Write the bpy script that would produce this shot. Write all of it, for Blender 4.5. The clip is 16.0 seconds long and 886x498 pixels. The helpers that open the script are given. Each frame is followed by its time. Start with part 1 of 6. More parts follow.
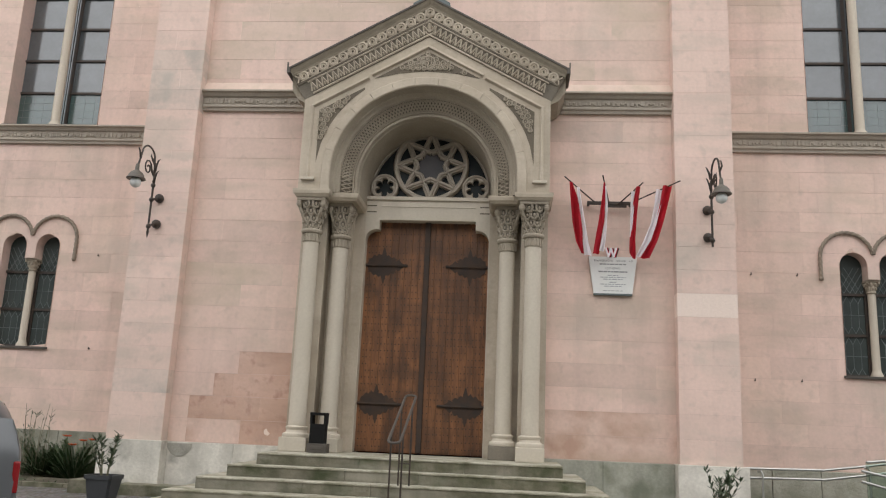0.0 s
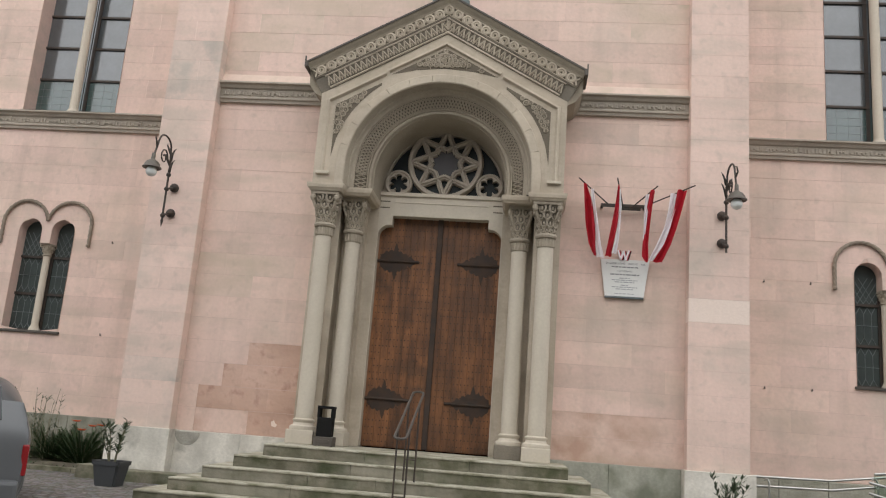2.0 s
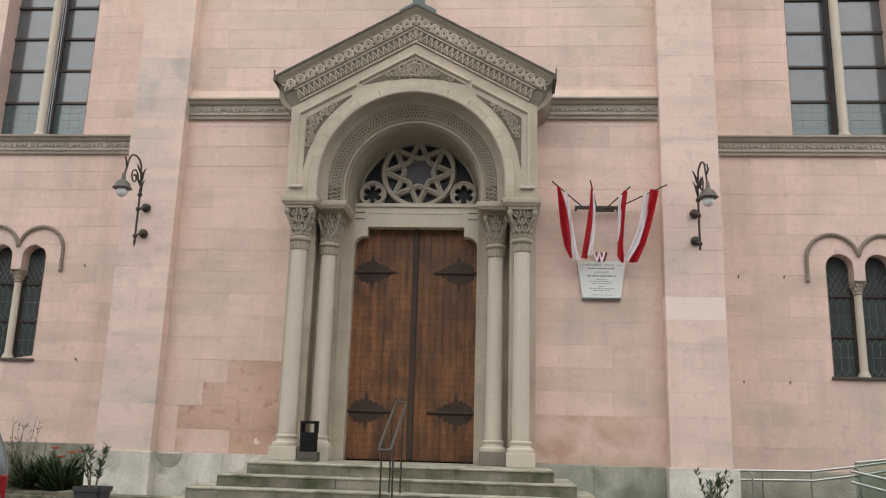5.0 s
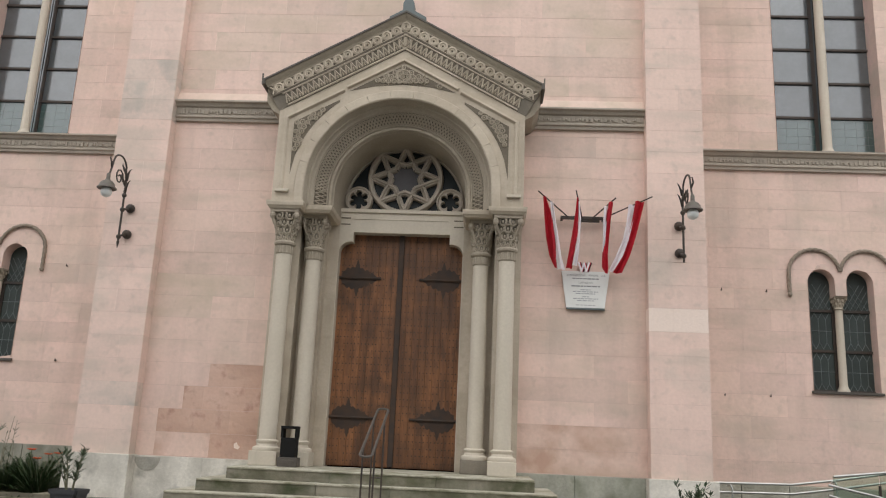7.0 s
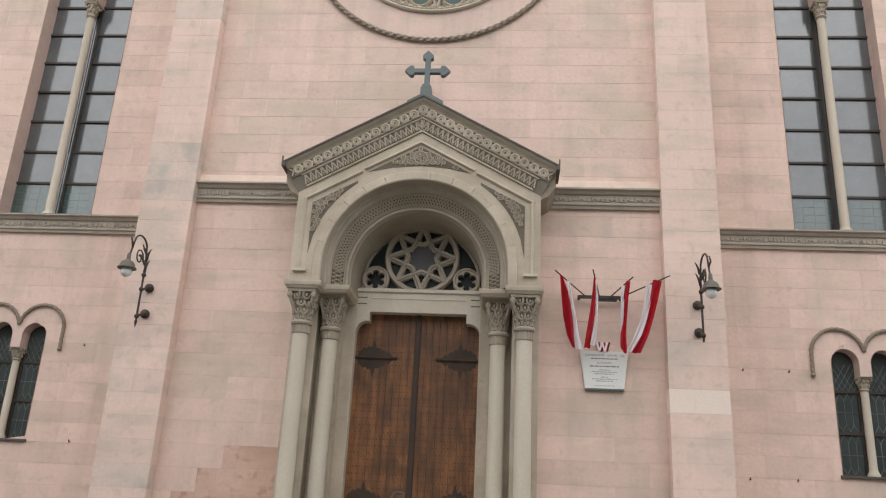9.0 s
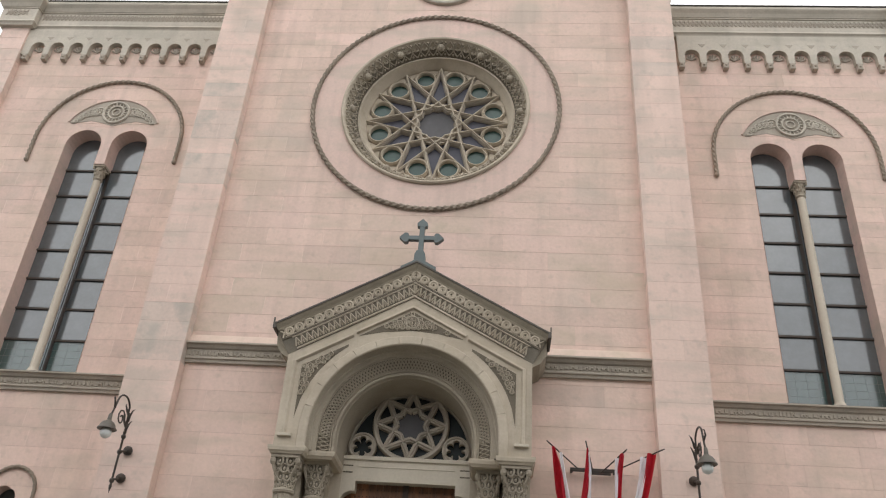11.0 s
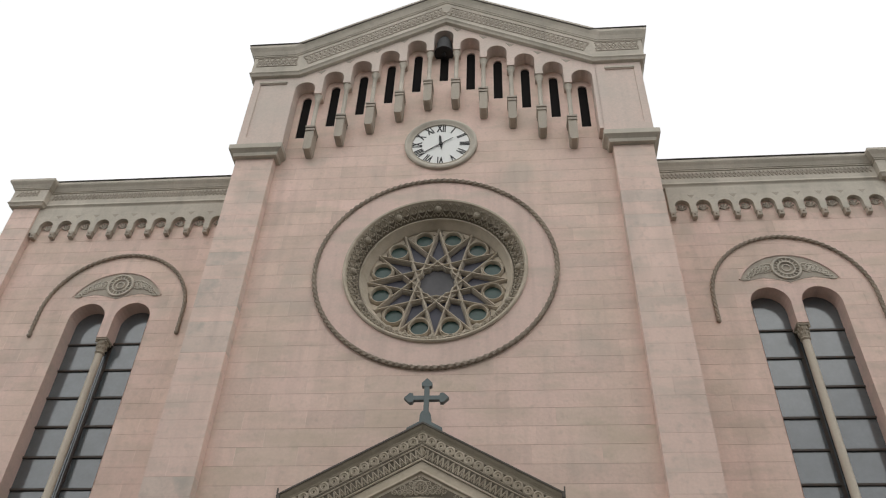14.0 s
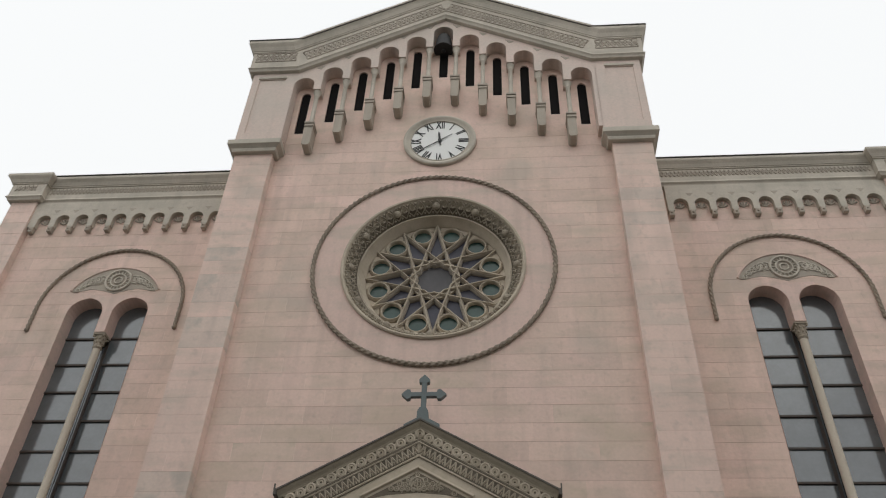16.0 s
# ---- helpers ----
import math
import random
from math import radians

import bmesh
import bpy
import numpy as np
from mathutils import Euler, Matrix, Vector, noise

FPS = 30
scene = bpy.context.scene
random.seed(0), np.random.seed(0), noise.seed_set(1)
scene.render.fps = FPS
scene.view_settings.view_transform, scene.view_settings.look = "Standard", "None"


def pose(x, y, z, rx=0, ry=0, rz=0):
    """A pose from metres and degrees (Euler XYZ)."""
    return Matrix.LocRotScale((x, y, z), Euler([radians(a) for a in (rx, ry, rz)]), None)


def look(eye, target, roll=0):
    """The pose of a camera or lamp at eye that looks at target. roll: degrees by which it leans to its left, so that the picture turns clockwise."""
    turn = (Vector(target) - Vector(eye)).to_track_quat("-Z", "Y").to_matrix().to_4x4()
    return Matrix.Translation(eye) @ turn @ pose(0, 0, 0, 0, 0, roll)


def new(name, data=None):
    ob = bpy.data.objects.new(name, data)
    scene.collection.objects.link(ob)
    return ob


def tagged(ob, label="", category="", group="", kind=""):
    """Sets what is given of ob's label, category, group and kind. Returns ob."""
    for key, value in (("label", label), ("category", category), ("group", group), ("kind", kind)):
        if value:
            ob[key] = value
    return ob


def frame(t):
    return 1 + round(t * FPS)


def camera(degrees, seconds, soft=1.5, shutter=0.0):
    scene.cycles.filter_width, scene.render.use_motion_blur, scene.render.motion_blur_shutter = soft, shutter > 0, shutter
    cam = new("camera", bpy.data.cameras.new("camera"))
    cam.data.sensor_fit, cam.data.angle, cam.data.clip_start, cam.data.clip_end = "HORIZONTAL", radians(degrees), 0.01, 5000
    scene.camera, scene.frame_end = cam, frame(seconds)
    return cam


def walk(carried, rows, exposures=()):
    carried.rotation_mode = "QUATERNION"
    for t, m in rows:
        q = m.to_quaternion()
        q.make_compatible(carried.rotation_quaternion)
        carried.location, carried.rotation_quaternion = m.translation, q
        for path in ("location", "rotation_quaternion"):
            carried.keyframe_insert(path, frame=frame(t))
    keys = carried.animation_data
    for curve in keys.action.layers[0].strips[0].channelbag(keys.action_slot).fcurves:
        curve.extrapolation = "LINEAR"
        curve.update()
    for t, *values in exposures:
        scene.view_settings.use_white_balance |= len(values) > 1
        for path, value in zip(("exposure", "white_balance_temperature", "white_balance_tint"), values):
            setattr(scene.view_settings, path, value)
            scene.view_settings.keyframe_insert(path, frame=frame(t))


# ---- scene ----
# The eye stands still on the forecourt and tilts up: seconds, yaw, pitch, roll.
EYE = (1.66, -14.4, 1.65)
cam = camera(57.0, 16.0, soft=1.15)
PATH = [(0, 5.26, 12.25, 2.48), (0.5, 5.11, 12.56, 3.25), (1, 5.64, 12.16, 3.23), (1.5, 5.74, 12.42, 3.51),
        (2, 6.11, 12.03, 4.39), (2.5, 5.89, 13.34, 3.10), (3, 5.33, 12.88, 2.96), (3.5, 5.00, 12.55, 2.89),
        (4, 5.12, 12.74, 2.45), (4.2, 5.18, 13.00, 2.36), (6.3, 3.04, 11.62, 0.55), (6.5, 2.95, 11.51, 0.95),
        (7, 3.42, 13.26, 2.59), (7.5, 3.69, 13.88, 3.04), (8, 4.41, 14.34, 3.42), (8.5, 4.87, 15.87, 3.15),
        (9, 4.91, 18.76, 2.94), (9.5, 3.80, 22.35, 3.02), (10, 4.06, 24.40, 4.05), (10.2, 4.32, 25.65, 4.04),
        (12.3, 6.10, 35.71, 4.87), (12.5, 5.81, 36.40, 2.99), (13, 5.95, 37.80, 2.52), (13.5, 6.84, 39.41, 4.84),
        (14, 6.03, 41.38, 2.33), (14.5, 7.73, 41.60, 4.37), (15, 6.25, 41.25, 3.32), (15.5, 5.71, 41.13, 2.24),
        (16, 5.86, 41.15, 2.55)]


def turned(yaw, pitch, roll):
    ya, pi, ro = radians(yaw), radians(pitch), radians(roll)
    ahead = Vector((-math.sin(ya) * math.cos(pi), math.cos(ya) * math.cos(pi), math.sin(pi)))
    level = Vector((math.cos(ya), math.sin(ya), 0))
    above = level.cross(ahead)
    right = level * math.cos(ro) + above * math.sin(ro)
    up = above * math.cos(ro) - level * math.sin(ro)
    m = Matrix((right, up, -ahead)).transposed().to_4x4()
    return Matrix.Translation(EYE) @ m


walk(cam, [(t, turned(a, b, c)) for t, a, b, c in PATH],
     exposures=[(0.0, -0.19, 6500, 10.2), (8.5, -0.18, 6500, 10.2), (10.2, -0.25, 6500, 10), (12.3, -0.51, 6500, 9), (14.0, -0.81, 6500, 8.5), (16.0, -0.97, 6500, 8.3)])

# ---- light: a bright overcast sky ----
world = bpy.data.worlds.new("overcast_sky")
scene.world = world
world.use_nodes = True
wn, wl = world.node_tree.nodes, world.node_tree.links
sky = wn.new("ShaderNodeTexSky")
sky.sky_type, sky.sun_disc = "NISHITA", False
sky.sun_elevation, sky.sun_rotation = radians(48), radians(200)
sky.air_density, sky.dust_density = 1.0, 4.0
soft_sky = wn.new("ShaderNodeHueSaturation")
soft_sky.inputs["Saturation"].default_value = 0.12
cloud = wn.new("ShaderNodeMixRGB")
cloud.inputs[0].default_value = 0.8
cloud.inputs[2].default_value = (14.5, 14.6, 14.8, 1)
wl.new(sky.outputs[0], soft_sky.inputs["Color"])
wl.new(soft_sky.outputs[0], cloud.inputs[1])
wl.new(cloud.outputs[0], wn["Background"].inputs["Color"])
wn["Background"].inputs["Strength"].default_value = 0.155
sun = new("sun", bpy.data.lights.new("sun", "SUN"))
sun.data.energy, sun.data.angle, sun.data.color = 0.3, radians(40), (1.0, 0.97, 0.92)
sun.matrix_world = look((4, -16, 22), (0, 0, 4))


# ---- materials ----
def surface(name, color, second=None, rough=0.85, coarse=0.6, fine=30.0, amount=0.5, bump=0.15, spread=0.0, metal=0.0,
            streak=0.0, third=None, third_scale=0.25, third_low=0.55, bump_scale=None, stretch=None, grime=None):
    """A worn surface: two tones mixed by a coarse and a fine noise, a third tone in large stains, fine relief, a tint piece by piece."""
    m = bpy.data.materials.new(name)
    m.use_nodes = True
    n, l = m.node_tree.nodes, m.node_tree.links
    b = n["Principled BSDF"]
    b.inputs["Roughness"].default_value, b.inputs["Metallic"].default_value = rough, metal
    geo = n.new("ShaderNodeNewGeometry")
    second = second or tuple(c * 0.75 for c in color)

    def cloudy(scale, detail, lo, hi, stretch=None, grime=None):
        t = n.new("ShaderNodeTexNoise")
        t.inputs["Scale"].default_value, t.inputs["Detail"].default_value = scale, detail
        src = geo.outputs["Position"]
        if stretch:
            v = n.new("ShaderNodeVectorMath")
            v.operation = "MULTIPLY"
            v.inputs[1].default_value = stretch
            l.new(src, v.inputs[0])
            src = v.outputs[0]
        l.new(src, t.inputs["Vector"])
        r = n.new("ShaderNodeMapRange")
        r.inputs["From Min"].default_value, r.inputs["From Max"].default_value = lo, hi
        l.new(t.outputs["Fac"], r.inputs["Value"])
        return r.outputs[0], t

    def blend(fac, one, two, kind="MIX"):
        x = n.new("ShaderNodeMixRGB")
        x.blend_type = kind
        for k, v in enumerate((fac, one, two)):
            if isinstance(v, (int, float)):
                x.inputs[k].default_value = v
            elif isinstance(v, tuple):
                x.inputs[k].default_value = (*v, 1)
            else:
                l.new(v, x.inputs[k])
        return x.outputs[0]

    def times(a, k):
        x = n.new("ShaderNodeMath")
        x.operation = "MULTIPLY"
        l.new(a, x.inputs[0])
        x.inputs[1].default_value = k
        return x.outputs[0]

    big, _ = cloudy(coarse, 6, 0.35, 0.68, stretch)
    small, grain = cloudy(fine, 5, 0.3, 0.7, stretch)
    c = blend(times(big, amount), color, second)
    c = blend(times(small, amount * 0.4), c, tuple(0.8 * v for v in second))
    if third:
        f, _ = cloudy(third_scale, 7, third_low, third_low + 0.16)
        c = blend(times(f, 0.75), c, third)
    if grime:
        f, _ = cloudy(1.5, 9, 0.50, 0.66, (0.45, 0.45, 1.5))
        c = blend(times(f, 0.65), c, grime)
        f, _ = cloudy(0.9, 8, 0.52, 0.70, (1.0, 1.0, 1.0))
        c = blend(times(f, 0.35), c, tuple(min(0.9, 1.12 * v) for v in color))
        f, _ = cloudy(5.5, 9, 0.56, 0.72)
        c = blend(times(f, 0.30), c, tuple(0.78 * v for v in grime))
    if streak:
        f, _ = cloudy(1.0, 4, 0.5, 0.75, (3.0, 3.0, 0.22))
        c = blend(times(f, streak), c, tuple(0.45 * v for v in second))
    if spread:
        info = n.new("ShaderNodeObjectInfo")
        r = n.new("ShaderNodeMapRange")
        r.inputs["To Min"].default_value, r.inputs["To Max"].default_value = 1 - spread, 1 + spread * 0.6
        l.new(info.outputs["Random"], r.inputs["Value"])
        x = n.new("ShaderNodeVectorMath")
        x.operation = "SCALE"
        l.new(c, x.inputs[0])
        l.new(r.outputs[0], x.inputs["Scale"])
        c = x.outputs[0]
    l.new(c, b.inputs["Base Color"])
    if bump:
        k = n.new("ShaderNodeBump")
        k.inputs["Strength"].default_value, k.inputs["Distance"].default_value = bump, 0.02
        if bump_scale:
            _, grain = cloudy(bump_scale, 6, 0, 1)
        l.new(grain.outputs["Fac"], k.inputs["Height"])
        l.new(k.outputs[0], b.inputs["Normal"])
    return m


PINK = surface("pink_stucco", (0.775, 0.572, 0.497), (0.72, 0.553, 0.457), coarse=0.7, fine=14, amount=0.9, bump=0.16, spread=0.075,
               third=(0.56, 0.47, 0.395), third_scale=0.75, third_low=0.54, streak=0.2, grime=(0.575, 0.46, 0.37))
JOINT = surface("joint_mortar", (0.5, 0.375, 0.315), (0.7, 0.515, 0.44), coarse=1.3, fine=9, amount=1.0)
PALE = surface("pale_pilaster_stone", (0.80, 0.60, 0.52), (0.72, 0.56, 0.475), coarse=0.5, fine=16, amount=0.7, spread=0.05,
               third=(0.56, 0.49, 0.42), third_scale=0.6, third_low=0.55, streak=0.16, grime=(0.56, 0.47, 0.395))
FRESH = surface("fresh_pale_stucco", (0.85, 0.71, 0.62), (0.80, 0.66, 0.58), amount=0.5)
BARE = surface("bare_salmon_stucco", (0.56, 0.355, 0.265), (0.68, 0.475, 0.385), coarse=1.1, fine=16, amount=1.0, bump=0.4, spread=0.05,
               third=(0.37, 0.205, 0.15), third_scale=4.5, third_low=0.56, grime=(0.43, 0.285, 0.21))
GREYED = surface("grey_weathered_pilaster", (0.765, 0.595, 0.515), (0.67, 0.55, 0.475), coarse=0.9, fine=16, amount=1.0, spread=0.05,
                 third=(0.47, 0.425, 0.37), third_scale=1.9, third_low=0.52, streak=0.2, grime=(0.53, 0.46, 0.395))
SMUDGE = surface("sooty_stucco", (0.735, 0.56, 0.475), (0.66, 0.525, 0.43), coarse=0.9, fine=14, amount=0.8, bump=0.12, spread=0.03,
                 third=(0.53, 0.445, 0.34), third_scale=1.9, third_low=0.54, grime=(0.57, 0.46, 0.355))
STONE = surface("portal_limestone", (0.565, 0.49, 0.39), (0.46, 0.395, 0.305), coarse=1.2, fine=25, amount=0.8, bump=0.15, spread=0.06,
                third=(0.37, 0.31, 0.235), third_scale=1.1, third_low=0.57, streak=0.25, grime=(0.40, 0.335, 0.255))
# weathered carvings; on the plain portal soffits this tone stands in for shade
CARVED = surface("weathered_and_shaded_stone", (0.42, 0.365, 0.285), (0.31, 0.265, 0.205), coarse=1.5, fine=30, amount=0.9, bump=0.35, spread=0.05)
CABLE = surface("brown_weathered_cable_stone", (0.33, 0.27, 0.21), (0.22, 0.18, 0.14), coarse=1.8, fine=26, amount=1.0, bump=0.3)
# hollows behind relief: their shade is put into this dark tone
GROUNDW = surface("shaded_recess_stone", (0.175, 0.145, 0.105), (0.12, 0.10, 0.075), coarse=3, fine=40, amount=0.9, bump=0.4)
COLUMN = surface("column_stone", (0.60, 0.54, 0.445), (0.52, 0.46, 0.37), coarse=0.8, fine=25, amount=0.7, bump=0.08, streak=0.2)
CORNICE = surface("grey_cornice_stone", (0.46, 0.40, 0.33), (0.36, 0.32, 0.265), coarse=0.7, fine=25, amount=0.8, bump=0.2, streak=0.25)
TOPSTONE = surface("upper_cornice_stone", (0.585, 0.525, 0.445), (0.47, 0.43, 0.36), coarse=0.6, fine=20, amount=0.8, bump=0.15, streak=0.25, grime=(0.42, 0.385, 0.32))
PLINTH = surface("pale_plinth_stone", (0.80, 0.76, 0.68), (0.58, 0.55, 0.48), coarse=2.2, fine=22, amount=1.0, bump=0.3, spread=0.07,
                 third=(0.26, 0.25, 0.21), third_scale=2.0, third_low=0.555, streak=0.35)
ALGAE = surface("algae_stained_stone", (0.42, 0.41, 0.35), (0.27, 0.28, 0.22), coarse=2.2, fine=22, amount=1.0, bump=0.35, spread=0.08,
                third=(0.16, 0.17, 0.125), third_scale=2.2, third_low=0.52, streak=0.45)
CEMENT = surface("dark_cement_fill", (0.40, 0.38, 0.33), (0.27, 0.26, 0.22), coarse=6, fine=30, amount=0.9, bump=0.4)
WINGBASE = surface("mossy_base_stone", (0.42, 0.40, 0.335), (0.25, 0.25, 0.19), coarse=2.4, fine=24, amount=1.0, bump=0.45, spread=0.10,
                   third=(0.12, 0.13, 0.085), third_scale=1.3, third_low=0.53, streak=0.35)
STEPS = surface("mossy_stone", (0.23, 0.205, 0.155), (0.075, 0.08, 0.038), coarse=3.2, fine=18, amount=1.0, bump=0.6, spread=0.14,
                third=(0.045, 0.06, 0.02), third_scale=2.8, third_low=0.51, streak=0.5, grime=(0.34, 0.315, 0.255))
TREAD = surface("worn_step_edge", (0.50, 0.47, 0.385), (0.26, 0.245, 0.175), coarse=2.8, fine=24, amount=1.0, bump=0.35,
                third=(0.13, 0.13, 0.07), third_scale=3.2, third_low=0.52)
METALROOF = surface("weathered_sheet_metal", (0.115, 0.10, 0.085), (0.075, 0.065, 0.055), rough=0.65, amount=0.7, metal=0.3, bump=0.05)
HOOD = surface("weathered_lamp_metal", (0.135, 0.12, 0.10), (0.09, 0.08, 0.068), rough=0.5, metal=0.3, amount=0.7, coarse=7, bump=0.08)
ZINC = surface("grey_green_zinc", (0.135, 0.16, 0.16), (0.095, 0.115, 0.115), rough=0.55, amount=0.7, metal=0.3, bump=0.08, coarse=4)
IRON = surface("dark_iron", (0.045, 0.04, 0.037), (0.075, 0.05, 0.035), rough=0.55, metal=0.4, amount=0.7, coarse=8, bump=0.1)
WOOD = surface("oiled_oak_plank", (0.30, 0.125, 0.046), (0.10, 0.043, 0.019), rough=0.6, coarse=2.6, fine=16, amount=1.0, spread=0.22, bump=0.3,
               third=(0.05, 0.027, 0.015), third_scale=1.6, third_low=0.54, stretch=(3.0, 3.0, 0.6), grime=(0.10, 0.046, 0.022))
# kept dark so the added wall throws little light back
FACADE = surface("grey_render", (0.25, 0.24, 0.22), (0.19, 0.185, 0.17), coarse=0.3, amount=0.8)
DAMP = surface("damp_stained_stucco", (0.75, 0.55, 0.47), (0.69, 0.52, 0.43), coarse=1.2, fine=16, amount=0.9, bump=0.15, spread=0.02,
               third=(0.46, 0.28, 0.20), third_scale=1.25, third_low=0.46, grime=(0.53, 0.39, 0.30))
RUST = surface("rusty_hinge_iron", (0.034, 0.027, 0.023), (0.065, 0.037, 0.023), rough=0.8, coarse=6, amount=0.9, bump=0.2)
DIMINK = surface("faded_print", (0.20, 0.20, 0.205), (0.27, 0.27, 0.27), rough=0.6, amount=0.4, bump=0)
PLAIN = surface("plain_pink_render", (0.74, 0.545, 0.475), (0.66, 0.51, 0.44), coarse=0.8, fine=16, amount=0.8, bump=0.12, streak=0.25, grime=(0.53, 0.445, 0.37))
HEAD = surface("grey_pink_render", (0.73, 0.575, 0.505), (0.60, 0.52, 0.455), coarse=0.7, fine=16, amount=1.0, bump=0.12, streak=0.15)
# hollow shade of frieze and capitals put into this tone; also a brown pedestal
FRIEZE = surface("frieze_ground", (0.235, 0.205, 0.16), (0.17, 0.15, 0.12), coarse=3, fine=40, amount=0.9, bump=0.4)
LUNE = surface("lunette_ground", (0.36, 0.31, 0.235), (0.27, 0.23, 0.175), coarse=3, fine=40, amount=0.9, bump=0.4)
RED = surface("red_flag_cloth", (0.60, 0.018, 0.038), (0.48, 0.014, 0.03), rough=0.8, amount=0.5, coarse=6, bump=0.05)
WHITE = surface("white_flag_cloth", (0.93, 0.90, 0.92), (0.88, 0.85, 0.88), rough=0.8, amount=0.4, coarse=6, bump=0.05)
BOARD = surface("white_enamel", (0.78, 0.78, 0.75), (0.70, 0.70, 0.67), rough=0.35, amount=0.4, bump=0.02)
INK = surface("black_paint", (0.013, 0.013, 0.014), (0.02, 0.02, 0.02), rough=0.6, amount=0.3, bump=0)
SOOT = surface("matt_black_sheet", (0.010, 0.010, 0.010), (0.014, 0.013, 0.012), rough=0.9, amount=0.4, bump=0.02)
SOOT.node_tree.nodes["Principled BSDF"].inputs["Specular IOR Level"].default_value = 0.2
GREYINK = surface("grey_print", (0.35, 0.35, 0.36), (0.42, 0.42, 0.42), rough=0.6, amount=0.3, bump=0)
SILVER = surface("brushed_steel", (0.55, 0.55, 0.53), (0.45, 0.45, 0.43), rough=0.3, metal=0.9, amount=0.4, bump=0.03)
LEAD = surface("lead_came", (0.17, 0.19, 0.19), (0.12, 0.14, 0.14), rough=0.6, amount=0.4, bump=0.05)
GLOBE = surface("frosted_lamp_glass", (0.70, 0.72, 0.70), (0.62, 0.65, 0.63), rough=0.25, amount=0.3, bump=0)
POT = surface("anthracite_plastic", (0.055, 0.058, 0.062), (0.04, 0.042, 0.045), rough=0.55, amount=0.5, bump=0.05)
LEAF = surface("grey_green_leaf", (0.075, 0.11, 0.055), (0.05, 0.075, 0.035), rough=0.5, amount=0.6, coarse=9, spread=0.2, bump=0)
DARKLEAF = surface("dark_shrub_leaf", (0.05, 0.10, 0.034), (0.022, 0.05, 0.016), rough=0.55, amount=0.6, coarse=6, bump=0)
STRAW = surface("dry_stem", (0.16, 0.15, 0.09), (0.10, 0.10, 0.06), rough=0.8, amount=0.6, coarse=9, bump=0)
PETAL = surface("orange_petal", (0.75, 0.12, 0.03), (0.6, 0.08, 0.02), rough=0.6, amount=0.4, coarse=9, bump=0)
SOIL = surface("dark_bed_soil", (0.055, 0.045, 0.032), (0.09, 0.08, 0.05), coarse=3, fine=30, amount=1.0, bump=0.5)
CARPAINT = surface("grey_car_paint", (0.115, 0.12, 0.125), (0.105, 0.11, 0.115), rough=0.3, metal=0.25, amount=0.3, bump=0)
CARGLASS = surface("dark_car_glass", (0.02, 0.025, 0.03), (0.02, 0.02, 0.025), rough=0.06, amount=0.2, bump=0)
TAIL = surface("red_tail_lamp", (0.22, 0.008, 0.01), (0.16, 0.006, 0.008), rough=0.15, amount=0.2, bump=0)
RUBBER = surface("black_rubber", (0.02, 0.02, 0.02), (0.03, 0.03, 0.03), rough=0.85, amount=0.4, bump=0.1)
# near-black for backings: unlit depth put into the colour
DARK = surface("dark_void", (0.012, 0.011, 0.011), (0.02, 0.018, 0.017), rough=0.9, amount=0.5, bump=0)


def setts(name, stone, joint, scale):
    """Small square-cut paving stones: cells of uneven tone with recessed joints."""
    m = surface(name, stone, tuple(0.6 * c for c in stone), coarse=1.5, fine=40, amount=0.8, bump=0)
    n, l = m.node_tree.nodes, m.node_tree.links
    b = n["Principled BSDF"]
    before = b.inputs["Base Color"].links[0].from_socket
    geo = n.new("ShaderNodeNewGeometry")
    cells, edge = n.new("ShaderNodeTexVoronoi"), n.new("ShaderNodeTexVoronoi")
    edge.feature = "DISTANCE_TO_EDGE"
    for v in (cells, edge):
        v.inputs["Scale"].default_value, v.inputs["Randomness"].default_value = scale, 0.55
        l.new(geo.outputs["Position"], v.inputs["Vector"])
    tone = n.new("ShaderNodeMixRGB")
    tone.blend_type = "SOFT_LIGHT"
    tone.inputs[0].default_value = 0.6
    l.new(before, tone.inputs[1])
    l.new(cells.outputs["Color"], tone.inputs[2])
    grey = n.new("ShaderNodeHueSaturation")
    grey.inputs["Saturation"].default_value = 0.25
    l.new(tone.outputs[0], grey.inputs["Color"])
    r = n.new("ShaderNodeMapRange")
    r.inputs["From Min"].default_value, r.inputs["From Max"].default_value = 0.02, 0.12
    l.new(edge.outputs["Distance"], r.inputs["Value"])
    x = n.new("ShaderNodeMixRGB")
    x.inputs[1].default_value = (*joint, 1)
    l.new(r.outputs[0], x.inputs[0])
    l.new(grey.outputs[0], x.inputs[2])
    l.new(x.outputs[0], b.inputs["Base Color"])
    k = n.new("ShaderNodeBump")
    k.inputs["Strength"].default_value, k.inputs["Distance"].default_value = 0.6, 0.02
    l.new(r.outputs[0], k.inputs["Height"])
    l.new(k.outputs[0], b.inputs["Normal"])
    return m


SETTS = setts("grey_paving_setts", (0.18, 0.16, 0.125), (0.08, 0.07, 0.052), 9.0)


def glassy(name, color, rough=0.12, wave=0.25, scale=4.0, spread=0.0):
    m = surface(name, color, tuple(0.6 * c for c in color), rough=rough, coarse=2.0, fine=12, amount=0.6, bump=wave, bump_scale=scale, spread=spread)
    m.node_tree.nodes["Principled BSDF"].inputs["Specular IOR Level"].default_value = 0.9
    return m


